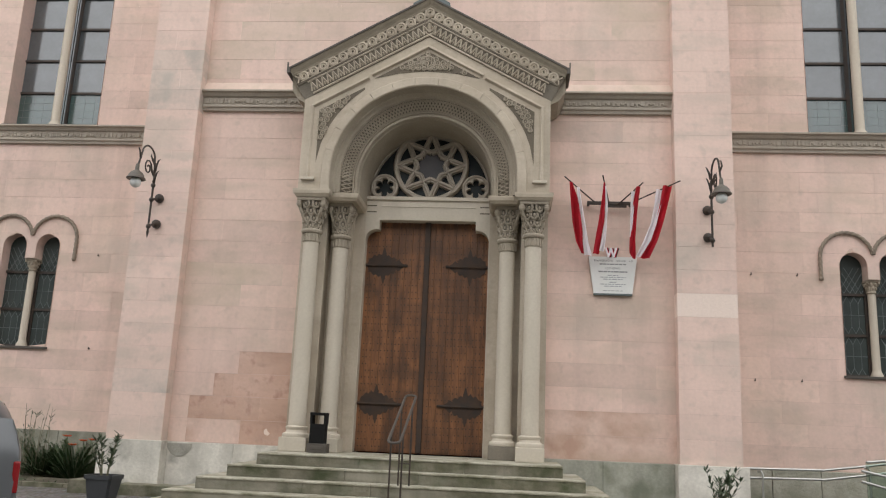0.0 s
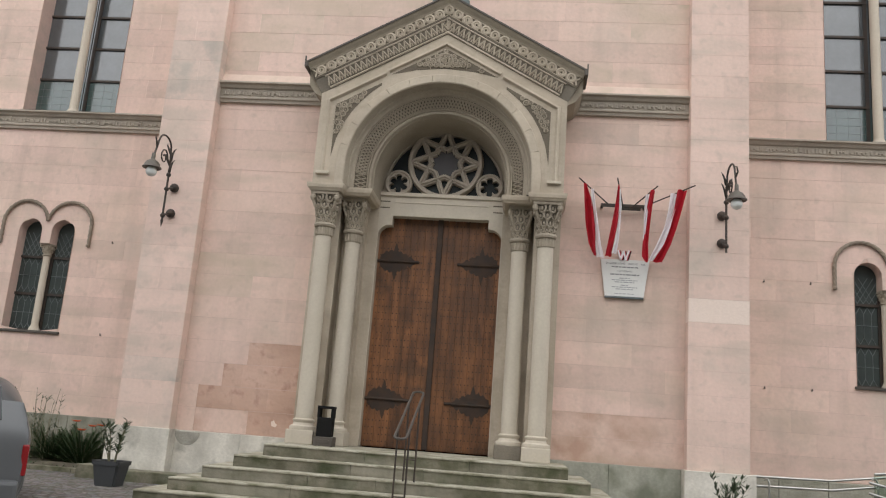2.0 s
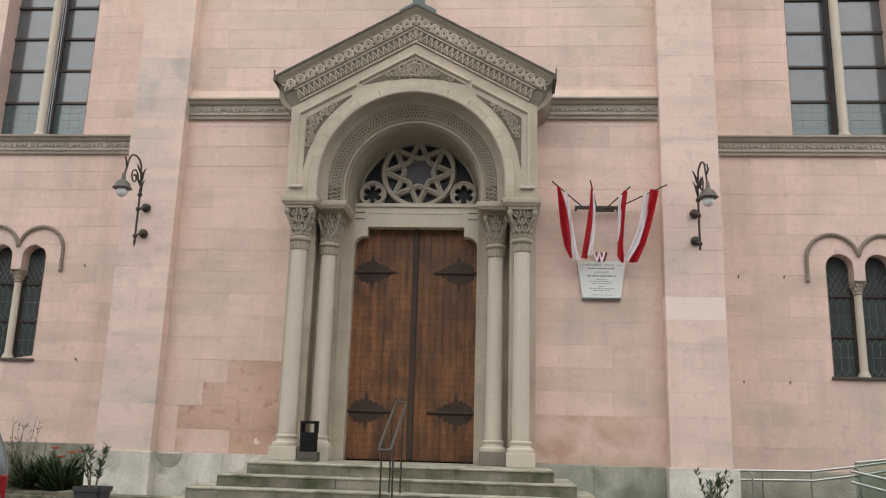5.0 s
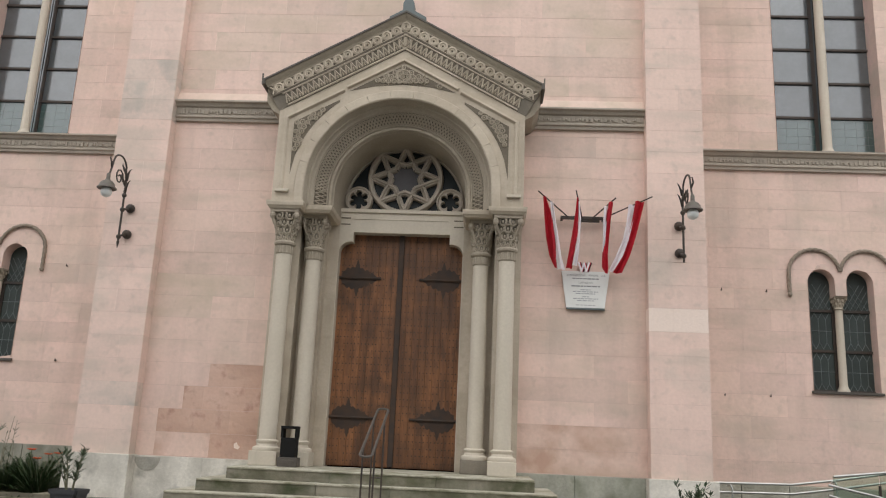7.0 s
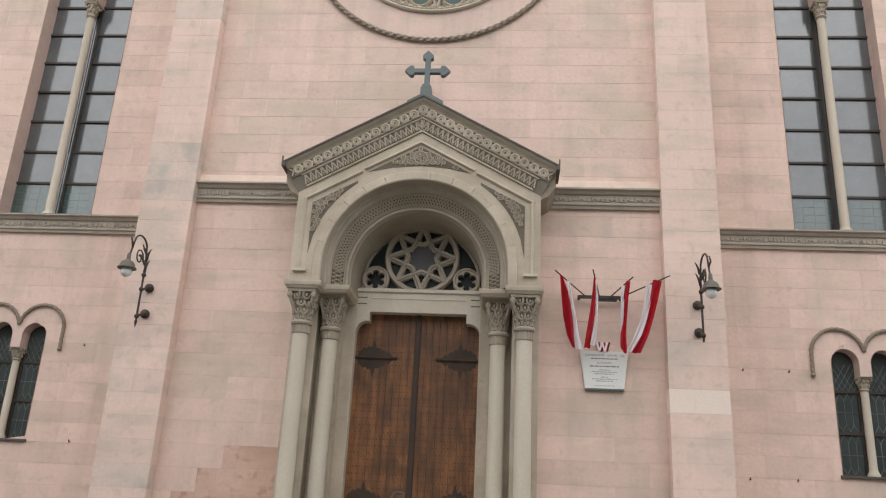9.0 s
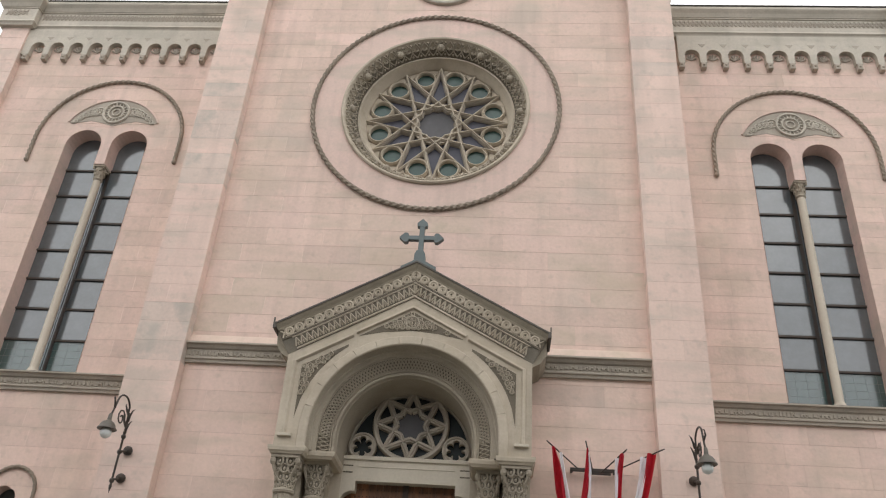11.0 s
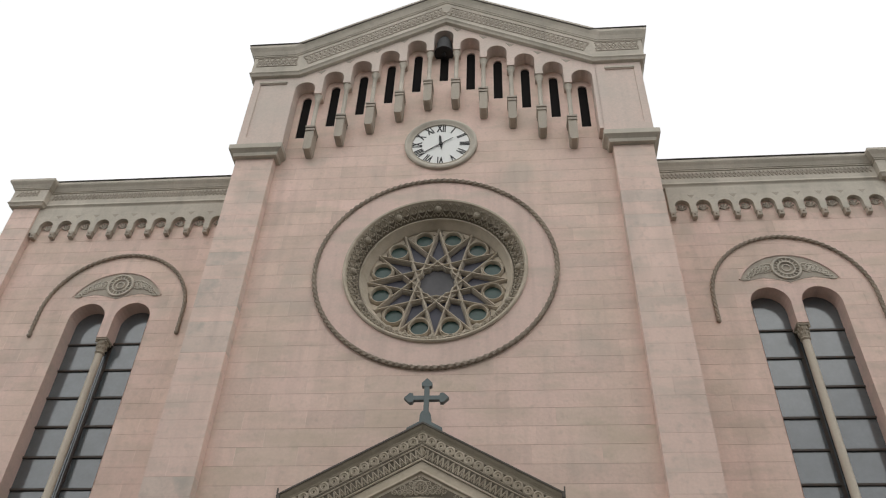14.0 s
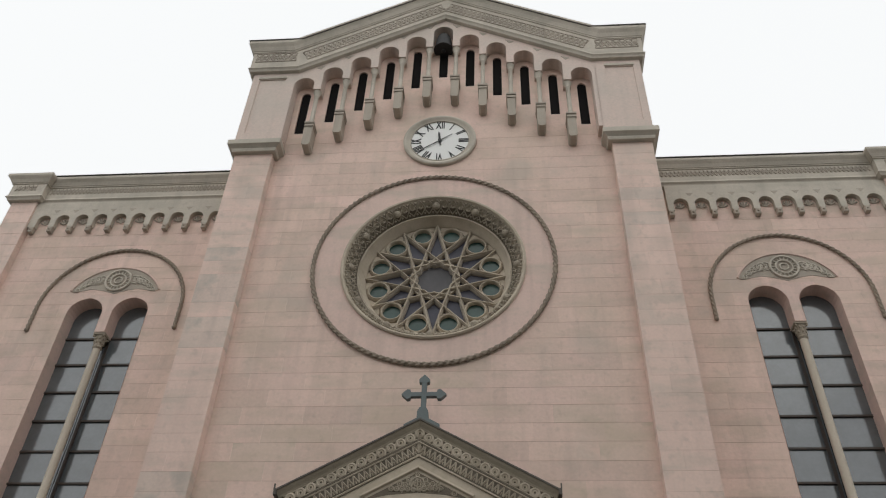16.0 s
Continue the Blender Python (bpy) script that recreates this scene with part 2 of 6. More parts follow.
PANE = glassy("old_window_glass", (0.112, 0.128, 0.138), 0.13, 0.08, 2.0, 0.2)
# bottom-row panes: greenish reflection put into the glass colour
SEAPANE = glassy("green_reflection_glass", (0.075, 0.125, 0.12), 0.15, 0.10, 2.0, 0.1)
SEAPANE.node_tree.nodes["Principled BSDF"].inputs["IOR"].default_value = 1.65
PANE.node_tree.nodes["Principled BSDF"].inputs["IOR"].default_value = 1.7
GREENPANE = glassy("greenish_window_glass", (0.05, 0.098, 0.085), 0.25, 0.1)
GREENPANE.node_tree.nodes["Principled BSDF"].inputs["Specular IOR Level"].default_value = 0.4
TYMPANE = glassy("dark_tympanum_glass", (0.022, 0.03, 0.032), 0.4, 0.2)
TYMPANE.node_tree.nodes["Principled BSDF"].inputs["Specular IOR Level"].default_value = 0.25
BLUEPANE = glassy("blue_leaded_glass", (0.115, 0.115, 0.145), 0.45, 0.2)
BLUEPANE.node_tree.nodes["Principled BSDF"].inputs["Specular IOR Level"].default_value = 0.25


LOWPANE = glassy("dim_leaded_glass", (0.058, 0.072, 0.068), 0.25, 0.15)
LOWPANE.node_tree.nodes["Principled BSDF"].inputs["Specular IOR Level"].default_value = 0.35
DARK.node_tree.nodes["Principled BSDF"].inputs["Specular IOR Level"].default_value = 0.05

HUBPANE = glassy("grey_hub_glass", (0.12, 0.115, 0.12), 0.5, 0.2)
HUBPANE.node_tree.nodes["Principled BSDF"].inputs["Specular IOR Level"].default_value = 0.25


# clear greenish glass of the balustrade
CLEAR = bpy.data.materials.new("green_safety_glass")
CLEAR.use_nodes = True
_b = CLEAR.node_tree.nodes["Principled BSDF"]
_b.inputs["Base Color"].default_value = (0.62, 0.74, 0.66, 1)
_b.inputs["Transmission Weight"].default_value, _b.inputs["Roughness"].default_value, _b.inputs["IOR"].default_value = 1.0, 0.04, 1.45


# ---- building blocks ----
def part(name, bm, material, parent=None, label="", smooth=False):
    bmesh.ops.recalc_face_normals(bm, faces=bm.faces[:])
    me = bpy.data.meshes.new(name)
    bm.to_mesh(me)
    bm.free()
    me.materials.append(material)
    if smooth:
        me.shade_smooth()
        me.set_sharp_from_angle(angle=radians(40))
    ob = new(name, me)
    ob.parent = parent
    return tagged(ob, label)


def thing(name, label, category, place=(0, 0, 0), kind="", group=""):
    ob = new(name)
    ob.location = place
    return tagged(ob, label, category, group, kind)


def prism(bm, outline, y0, y1, holes=()):
    """An outline in x and z, with holes, as a plate from y0 back to y1."""
    loops = []
    for y in (y0, y1):
        edges = []
        rings = []
        for ring in (outline, *holes):
            vs = [bm.verts.new((x, y, z)) for x, z in ring]
            edges += [bm.edges.new((vs[i], vs[(i + 1) % len(vs)])) for i in range(len(vs))]
            rings.append(vs)
        bmesh.ops.triangle_fill(bm, use_beauty=True, use_dissolve=False, edges=edges)
        loops.append(rings)
    for a, b in zip(*loops):
        for i in range(len(a)):
            j = (i + 1) % len(a)
            bm.faces.new((a[i], a[j], b[j], b[i]))
    return bm


def box(bm, x0, x1, y0, y1, z0, z1, bevel=0.0):
    vs = [bm.verts.new((x, y, z)) for x in (x0, x1) for y in (y0, y1) for z in (z0, z1)]
    fs = [(0, 1, 3, 2), (4, 6, 7, 5), (0, 4, 5, 1), (2, 3, 7, 6), (0, 2, 6, 4), (1, 5, 7, 3)]
    faces = [bm.faces.new([vs[i] for i in f]) for f in fs]
    if bevel:
        es = list({e for f in faces for e in f.edges})
        bmesh.ops.bevel(bm, geom=es, offset=bevel, segments=2, affect="EDGES", profile=0.6)
    return bm


def sweep(bm, path, profile, closed=False, ring=False):
    """A moulding: profile points (out, y) carried along a path in x and z, mitred. ring: the profile closes on itself."""
    n = len(path)
    rows = []
    for i in range(n):
        p = Vector(path[i])
        a = Vector(path[i - 1]) if (i or closed) else None
        b = Vector(path[(i + 1) % n]) if (i < n - 1 or closed) else None
        d1 = (p - a).normalized() if a else (b - p).normalized()
        d2 = (b - p).normalized() if b else d1
        n1, n2 = Vector((-d1.y, d1.x)), Vector((-d2.y, d2.x))
        m = (n1 + n2).normalized()
        m = m / max(0.3, m.dot(n1))
        prof = profile(i) if callable(profile) else profile
        rows.append([bm.verts.new((p.x + m.x * u, y, p.y + m.y * u)) for u, y in prof])
    k = len(rows[0])
    for i in range(n if closed else n - 1):
        r, s = rows[i], rows[(i + 1) % n]
        for j in range(k if ring else k - 1):
            q = (j + 1) % k
            bm.faces.new((r[j], r[q], s[q], s[j]))
    if ring and not closed:
        for r in (rows[0], rows[-1]):
            bm.faces.new(r)
    return bm


def arc(cx, cz, r, a0, a1, n):
    return [(cx + r * math.cos(radians(a0 + (a1 - a0) * i / n)), cz + r * math.sin(radians(a0 + (a1 - a0) * i / n))) for i in range(n + 1)]


def circle(cx, cz, r, n=48, phase=0):
    return [(cx + r * math.cos(2 * math.pi * i / n + phase), cz + r * math.sin(2 * math.pi * i / n + phase)) for i in range(n)]


def tube_profile(r, y, n=8, out=0.0):
    return [(out + r * math.cos(2 * math.pi * i / n), y + r * math.sin(2 * math.pi * i / n)) for i in range(n)]


def lathe(bm, profile, x=0, y=0, z=0, n=20):
    """Radius and height pairs turned about an upright axis."""
    rows = [[bm.verts.new((x + r * math.cos(2 * math.pi * i / n), y + r * math.sin(2 * math.pi * i / n), z + h)) for i in range(n)] for r, h in profile]
    for a, b in zip(rows, rows[1:]):
        for i in range(n):
            j = (i + 1) % n
            bm.faces.new((a[i], a[j], b[j], b[i]))
    bm.faces.new(rows[0][::-1])
    bm.faces.new(rows[-1])
    return bm


def rod(bm, a, b, r, n=8, r2=None):
    """A straight round bar between two points."""
    a, b = Vector(a), Vector(b)
    q = (b - a).to_track_quat("Z", "Y")
    rows = []
    for p, rr in ((a, r), (b, r if r2 is None else r2)):
        rows.append([bm.verts.new(p + q @ Vector((rr * math.cos(2 * math.pi * i / n), rr * math.sin(2 * math.pi * i / n), 0))) for i in range(n)])
    for i in range(n):
        j = (i + 1) % n
        bm.faces.new((rows[0][i], rows[0][j], rows[1][j], rows[1][i]))
    bm.faces.new(rows[0][::-1])
    bm.faces.new(rows[1])
    return bm


def bent(bm, pts, r, n=8, r_end=None):
    """A round bar through several points."""
    pts = [Vector(p) for p in pts]
    rows = []
    side = None
    for i, p in enumerate(pts):
        d = (pts[min(i + 1, len(pts) - 1)] - pts[max(i - 1, 0)]).normalized()
        side = (Vector((0, 0, 1)).cross(d) if abs(d.z) < 0.9 else Vector((1, 0, 0)).cross(d)) if side is None else side - d * side.dot(d)
        side.normalize()
        up = d.cross(side)
        rr = r if r_end is None else r + (r_end - r) * i / (len(pts) - 1)
        rows.append([bm.verts.new(p + (side * math.cos(2 * math.pi * k / n) + up * math.sin(2 * math.pi * k / n)) * rr) for k in range(n)])
    for a, b in zip(rows, rows[1:]):
        for k in range(n):
            j = (k + 1) % n
            bm.faces.new((a[k], a[j], b[j], b[k]))
    bm.faces.new(rows[0][::-1])
    bm.faces.new(rows[-1])
    return bm


def ball(bm, c, r, nu=12, nv=8, sz=1.0):
    lathe(bm, [(max(0.002, r * math.sin(math.pi * i / nv)), -r * sz * math.cos(math.pi * i / nv)) for i in range(nv + 1)], *c, n=nu)
    return bm


# ---- ground ----
def ground_height(x, y):
    """The forecourt rises gently towards the church."""
    return 0.30 * min(1.0, max(0.0, (y + 14.0) / 9.0))


bm = bmesh.new()
xs = [-400, -120, -40] + [-24 + 2 * i for i in range(25)] + [40, 120, 400]
ys = [-400, -120, -50, -30] + [-20 + 1.5 * i for i in range(18)] + [20, 60, 400]
grid = [[bm.verts.new((x, y, ground_height(x, y))) for x in xs] for y in ys]
for j in range(len(ys) - 1):
    for i in range(len(xs) - 1):
        bm.faces.new((grid[j][i], grid[j][i + 1], grid[j + 1][i + 1], grid[j + 1][i]))
tagged(part("ground", bm, SETTS), "grey stone-sett forecourt rising to the church", "ground", kind="structure")

# unseen wall behind the camera for the houses opposite, added to hold back low skylight
bm = bmesh.new()
box(bm, -70, 70, -40, -34, -0.2, 18.0)
tagged(part("wall_opposite", bm, FACADE), "plain grey wall out of view, added to hold back low skylight", "wall", kind="structure")

# ---- church walls ----
WING = 1.5
COURSE = 0.405
BASE = 1.20


def lancet_pair(cx, half, pier, z0, zcap, ztop):
    """Outline of a twin round-headed opening: one wide light below the capital, two arches above."""
    r = (half - pier) / 2
    c1, c2 = cx - pier - r, cx + pier + r
    zs = ztop - r
    return [(cx - half, z0), (cx + half, z0)] + arc(c2, zs, r, 0, 180, 14) + [(cx + pier, zcap), (cx - pier, zcap)] + arc(c1, zs, r, 0, 180, 14)


UPWIN = dict(half=1.06, pier=0.13, z0=7.66, zcap=13.15, ztop=14.2)
LOWWIN = dict(half=0.62, pier=0.11, z0=2.88, zcap=4.72, ztop=5.24)

church = thing("church", "pink stucco church with a gabled tower front and a stone portal", "church", kind="structure")

# tower wall, with the round window and the portal opening
bm = bmesh.new()
outline = [(-5.3, 0.2), (-1.75, 0.2), (-1.75, 5.6), *arc(0, 5.93, 1.75, 180, 0, 24), (1.75, 5.6), (1.75, 0.2), (5.3, 0.2), (5.3, 21.6), (4.2, 21.6), (0, 24.0), (-4.2, 21.6), (-5.3, 21.6)]
slots = []
for i in range(11):
    k = 5 - abs(i - 5)
    x, zb = -0.04 + 0.782 * (i - 5), 18.63 + 0.455 * k
    slots.append([(x - 0.125, zb), (x + 0.125, zb), (x + 0.125, zb + 1.64), *arc(x, zb + 1.64, 0.125, 0, 180, 6)[1:-1], (x - 0.125, zb + 1.64)])
prism(bm, outline, 0.012, 0.9, [circle(-0.035, 13.87, 2.12, 64)] + slots)
part("tower_wall", bm, JOINT, church)
# black sheet behind the tower openings stands in for the unlit inside
bm = bmesh.new()
box(bm, -5.2, 5.2, 0.9, 1.0, 0.3, 22.5)
part("dark_interior", bm, DARK, church)
bm = bmesh.new()
for s in (-1, 1):
    box(bm, s * 5.3 - 0.02, s * 5.3 + 0.02, 0.0, 8.0, 0.3, 22.0)
prism(bm, [(-5.3, 21.7), (5.3, 21.7), (0, 24.0)], 1.0, 8.0)
part("tower_side_wall", bm, PINK, church)

# wings
for s in (-1, 1):
    bm = bmesh.new()
    x0, x1 = sorted((s * 5.2, s * 12.33))
    holes = [lancet_pair(s * 8.45, **UPWIN), lancet_pair(s * 8.45, **LOWWIN)]
    prism(bm, [(x0, 0.2), (x1, 0.2), (x1, 18.3), (x0, 18.3)], WING + 0.012, WING + 0.7, holes)
    part("wing_wall", bm, JOINT, church)
    for hole in holes:
        bm = bmesh.new()
        sweep(bm, hole, [(0.004, WING - 0.001), (0.004, WING + 0.62)], closed=True)
        part("reveal", bm, PLAIN, church)
    # black backing behind the wing windows paints the unlit inside
    bm = bmesh.new()
    box(bm, x0 + 0.1, x1 - 0.1, WING + 0.7, WING + 0.75, 0.3, 18.2)
    box(bm, x0, x1, WING + 0.75, WING + 8, 17.9, 18.3)
    xo = x0 if s < 0 else x1
    box(bm, xo - 0.1, xo + 0.1, WING + 0.7, WING + 8, 0.3, 18.0)
    part("wing_back", bm, DARK, church)

# stucco courses: the joints lie back, every block is its own piece


def mid_bounds(z):
    """Free stretches of the tower wall between the pilasters at height z."""
    left, right = -4.43, 4.43
    cut = None
    if z < 7.40:
        cut = (-2.2, 2.2)
    elif z < 9.22:
        cut = None
        w = (9.15 - z) / 0.556
        if w > 0.05:
            cut = (-min(w, 2.5), min(w, 2.5))
    if 11.08 < z < 16.70:
        w = math.sqrt(max(0.0, 2.81 ** 2 - (z - 13.885) ** 2))
        if w > 0.05:
            cut = (-w, w)
    if 17.14 < z < 19.04:
        w = math.sqrt(max(0.0, 0.95 ** 2 - (z - 18.09) ** 2))
        if w > 0.05:
            cut = (-w, w)
    return [(left, right)] if cut is None else [(left, cut[0]), (cut[1], right)]


def wing_bounds(s):
    def bounds(z):
        lo, hi = sorted((s * 5.25, s * 11.62))
        c = s * 8.45
        cuts = None
        for w in (UPWIN, LOWWIN):
            if w["z0"] - 0.02 < z < w["ztop"] + 0.02:
                r = (w["half"] - w["pier"]) / 2
                zs = w["ztop"] - r
                half = w["half"] if z <= zs else w["pier"] + r + math.sqrt(max(0, r * r - (z - zs) ** 2))
                cuts = (c - half - 0.004, c + half + 0.004)
                if z > zs and z < w["ztop"] + 0.02 and half < w["pier"] + r + 0.06:
                    cuts = (c - w["half"] * 0.6, c + w["half"] * 0.6)
        return [(lo, hi)] if cuts is None else [(lo, cuts[0]), (cuts[1], hi)]
    return bounds


def courses(parent, bounds, z0, z1, y, width, material, proud=0.005, gap=0.003, pick=None, shift=0.0, forced=None, centre=0.0):
    """Lay blocks in courses from z0 to z1 within the free stretches."""
    count = int(round((z1 - z0) / COURSE))
    h = (z1 - z0) / count
    for c in range(count):
        a, b = z0 + c * h + gap, z0 + (c + 1) * h - gap
        zs = [a + (b - a) * k / 4 for k in range(5)]
        spans = [bounds(z) for z in zs]
        n = max(len(s) for s in spans)
        for side in range(n):
            edge = []
            for s, z in zip(spans, zs):
                if len(s) == n:
                    edge.append(s[side])
                else:
                    lo, hi = s[0]
                    edge.append((lo, centre) if side == 0 else (centre, hi))
            left, right = min(e[0] for e in edge), max(e[1] for e in edge)
            if right - left < 0.06:
                continue
            rnd = random.Random(int(c * 31 + side * 7 + abs(left) * 100))
            x = left + (width * (0.5 if c % 2 else 1.0)) * rnd.uniform(0.85, 1.1) + shift
            cutsx = [left]
            while x < right - 0.3:
                if x > left + 0.3:
                    cutsx.append(x)
                x += width * rnd.uniform(0.85, 1.15)
            cutsx.append(right)
            if forced and side == 0 and c in forced:
                cutsx = [v for v in cutsx if abs(v - forced[c]) > 0.3 or v in (left, right)]
                cutsx = sorted(cutsx + [forced[c]])
            for p, q in zip(cutsx, cutsx[1:]):
                lft = [max(p + gap * 0.4, e[0]) for e in edge]
                rgt = [min(q - gap * 0.4, e[1]) for e in edge]
                rows = [(z, u, v) for z, u, v in zip(zs, lft, rgt) if v - u > 0.02]
                if len(rows) < 2:
                    continue
                if all(abs(r[1] - rows[0][1]) < 1e-5 and abs(r[2] - rows[0][2]) < 1e-5 for r in rows):
                    rows = [rows[0], rows[-1]]
                pts = [(u, z) for z, u, v in rows] + [(v, z) for z, u, v in reversed(rows)]
                bm = bmesh.new()
                f = [bm.verts.new((px, y - proud, pz)) for px, pz in pts]
                g = [bm.verts.new((px, y + 0.02, pz)) for px, pz in pts]
                bm.faces.new(f)
                for i in range(len(pts)):
                    j = (i + 1) % len(pts)
                    bm.faces.new((f[j], f[i], g[i], g[j]))
                m = pick((p + q) / 2, (a + b) / 2, material) if pick else material
                part("stucco_block", bm, m, parent)


def tower_pick(x, z, m):
    edge = -3.26 if z > 2.4 else -3.685 if z > 2.0 else -4.105
    if z < 2.8 and edge < x < -2.1:
        return DAMP if z < 1.61 and x < -3.2 else BARE
    if 3.75 < z < 4.5 and -4.2 < x < -2.9:
        return SMUDGE
    if 8.0 < z < 10.0 and int(x * 1.7 + z * 5.3) % 3 == 0 or 10.5 < z < 11.1 and abs(x) < 1.3:
        return SMUDGE
    return DAMP if z < 2.05 and 2.1 < x < 4.43 else m


tower_front = thing("wall_tower_front", "pink stucco tower wall scored into ashlar courses", "wall", kind="structure")
courses(tower_front, mid_bounds, BASE, 18.2, 0.012, 1.25, PINK, pick=tower_pick, forced={0: -4.105, 1: -4.105, 2: -3.685, 3: -3.26})

for s in (-1, 1):
    wall = thing("wall_wing_west" if s < 0 else "wall_wing_east", "pink stucco side wall scored into ashlar courses", "wall", kind="structure")
    courses(wall, wing_bounds(s), 1.25 if s < 0 else 1.15, 7.24, WING + 0.012, 1.3, PINK, centre=s * 8.45)
    courses(wall, wing_bounds(s), 7.66, 17.2, WING + 0.012, 1.3, PINK, centre=s * 8.45)

    pil = thing("pilaster", "tall pale stucco pilaster scored into wide blocks", "pilaster", kind="structure")
    x0, x1 = sorted((s * 4.43, s * 5.44))
    bm = bmesh.new()
    box(bm, x0 + 0.008, x1 - 0.008, -0.236, 0.9, 0.3, 17.6)
    part("core", bm, JOINT, pil)
    count = 40
    h = (17.56 - BASE) / count
    for c in range(count):
        a, b = BASE + c * h + 0.0016, BASE + (c + 1) * h - 0.0016
        cuts = [x0, x1] if c % 2 or c % 6 == 2 else [x0, x0 + (x1 - x0) * (0.42 + 0.16 * (c % 4 == 0)), x1]
        for p, q in zip(cuts, cuts[1:]):
            bm = bmesh.new()
            box(bm, p + (0.001 if p > x0 else 0), q - (0.001 if q < x1 else 0), -0.25, 1.4, a, b)
            zc = (a + b) / 2
            part("pilaster_block", bm, FRESH if (s > 0 and 3.62 < zc < 4.06) else GREYED if (s < 0 and (2.0 < zc < 2.45 or 7.4 < zc < 8.6 or 11.4 < zc < 14.4 and c % 3)) or (s > 0 and 14.6 < zc < 16.0 and c % 2) else PALE, pil)

# plinth
pl = thing("plinth", "grey weathered stone plinth along the church base", "plinth", kind="structure")


def plinth_run(x0, x1, y, z0, z1, width, depth=0.5, m=None, gap=0.0012):
    n = max(1, round((x1 - x0) / width))
    for i in range(n):
        bm = bmesh.new()
        a, b = x0 + (x1 - x0) * i / n, x0 + (x1 - x0) * (i + 1) / n
        box(bm, a + gap, b - gap, y, y + depth, z0, z1, 0.014 if m else 0.007)
        part("plinth_stone", bm, m or PLINTH, pl)


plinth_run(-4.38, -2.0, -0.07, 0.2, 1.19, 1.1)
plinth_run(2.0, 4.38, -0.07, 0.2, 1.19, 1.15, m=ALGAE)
for s in (-1, 1):
    a, b = sorted((s * 4.38, s * 5.52))
    plinth_run(a, b, -0.33, 0.2, 1.2, 0.8, 1.9)
    a, b = sorted((s * 5.52, s * 12.42))
    plinth_run(a, b, WING - 0.1, 0.49, 1.25 if s < 0 else 1.14, 0.88, m=WINGBASE, gap=0.005)
    plinth_run(a, b, WING - 0.15, 0.05, 0.475, 0.67, m=WINGBASE, gap=0.007)
for x0, x1, y0, z in ((-4.95, -2.6, -0.72, 0.48), (-5.75, -5.2, -0.75, 0.52), (2.6, 5.4, -0.65, 0.42)):
    bm = bmesh.new()
    box(bm, x0, x1, y0, -0.3, 0.1, z, 0.02)
    part("footing_stone", bm, STEPS, pl)


bm = bmesh.new()
prism(bm, arc(-4.16, 1.165, 0.23, 180, 360, 16), -0.078, -0.06)
part("cement_patch", bm, CEMENT, pl, "dark half-round cement repair")

# string courses and cornices
def run(bm, plan, profile, z):
    """A moulding along a plan path in x and y, outward to the right of its way; profile is (out, up)."""
    rows = []
    n = len(plan)
    for i in range(n):
        p = Vector(plan[i])
        d1 = (p - Vector(plan[i - 1])).normalized() if i else (Vector(plan[1]) - p).normalized()
        d2 = (Vector(plan[i + 1]) - p).normalized() if i < n - 1 else d1
        n1, n2 = Vector((d1.y, -d1.x)), Vector((d2.y, -d2.x))
        m = (n1 + n2).normalized()
        m = m / max(0.3, m.dot(n1))
        rows.append([bm.verts.new((p.x + m.x * u, p.y + m.y * u, z + h)) for u, h in profile])
    for a, b in zip(rows, rows[1:]):
        for j in range(len(profile)):
            k = (j + 1) % len(profile)
            bm.faces.new((a[j], a[k], b[k], b[j]))
    bm.faces.new(rows[0])
    bm.faces.new(rows[-1][::-1])
    return bm


STRING = [(-0.05, 0.0), (0.05, 0.0), (0.06, 0.05), (0.09, 0.07), (0.09, 0.10), (0.06, 0.12), (0.07, 0.26), (0.11, 0.28), (0.14, 0.33), (0.19, 0.35), (0.19, 0.38), (0.02, 0.44), (-0.05, 0.44)]
belt_rnd = random.Random(9)
belts = thing("string_course", "grey moulded stone string course with a carved strip", "cornice", kind="structure")
for plan, z in (([(-4.43, 0), (-2.25, 0)], 7.40), ([(2.25, 0), (4.43, 0)], 7.40), ([(-11.62, WING), (-5.3, WING)], 7.22), ([(5.3, WING), (11.62, WING)], 7.22)):
    bm = bmesh.new()
    run(bm, plan, STRING, z)
    part("moulding", bm, CORNICE, belts)
    if plan[0][1] == 0:
        bm = bmesh.new()
        run(bm, plan, [(-0.02, 0.42), (0.075, 0.405), (0.065, 0.45), (0.022, 0.58), (-0.02, 0.60)], z)
        part("weathering_slope", bm, SMUDGE, belts, "pale mortar slope above the moulding")
    bm = bmesh.new()
    x = plan[0][0] + 0.06
    y = plan[0][1]
    while x < plan[1][0] - 0.08:
        w = belt_rnd.uniform(0.025, 0.07)
        top = belt_rnd.uniform(0.20, 0.25)
        box(bm, x, x + w, y - 0.085, y - 0.05, z + belt_rnd.uniform(0.13, 0.155), z + top, 0.008)
        if belt_rnd.random() < 0.4:
            ball(bm, (x + w + 0.018, y - 0.075, z + 0.19), 0.024, 6, 4)
        x += w + belt_rnd.uniform(0.025, 0.045)
    tagged(part("carved_strip", bm, CORNICE, belts), kind="stuff")

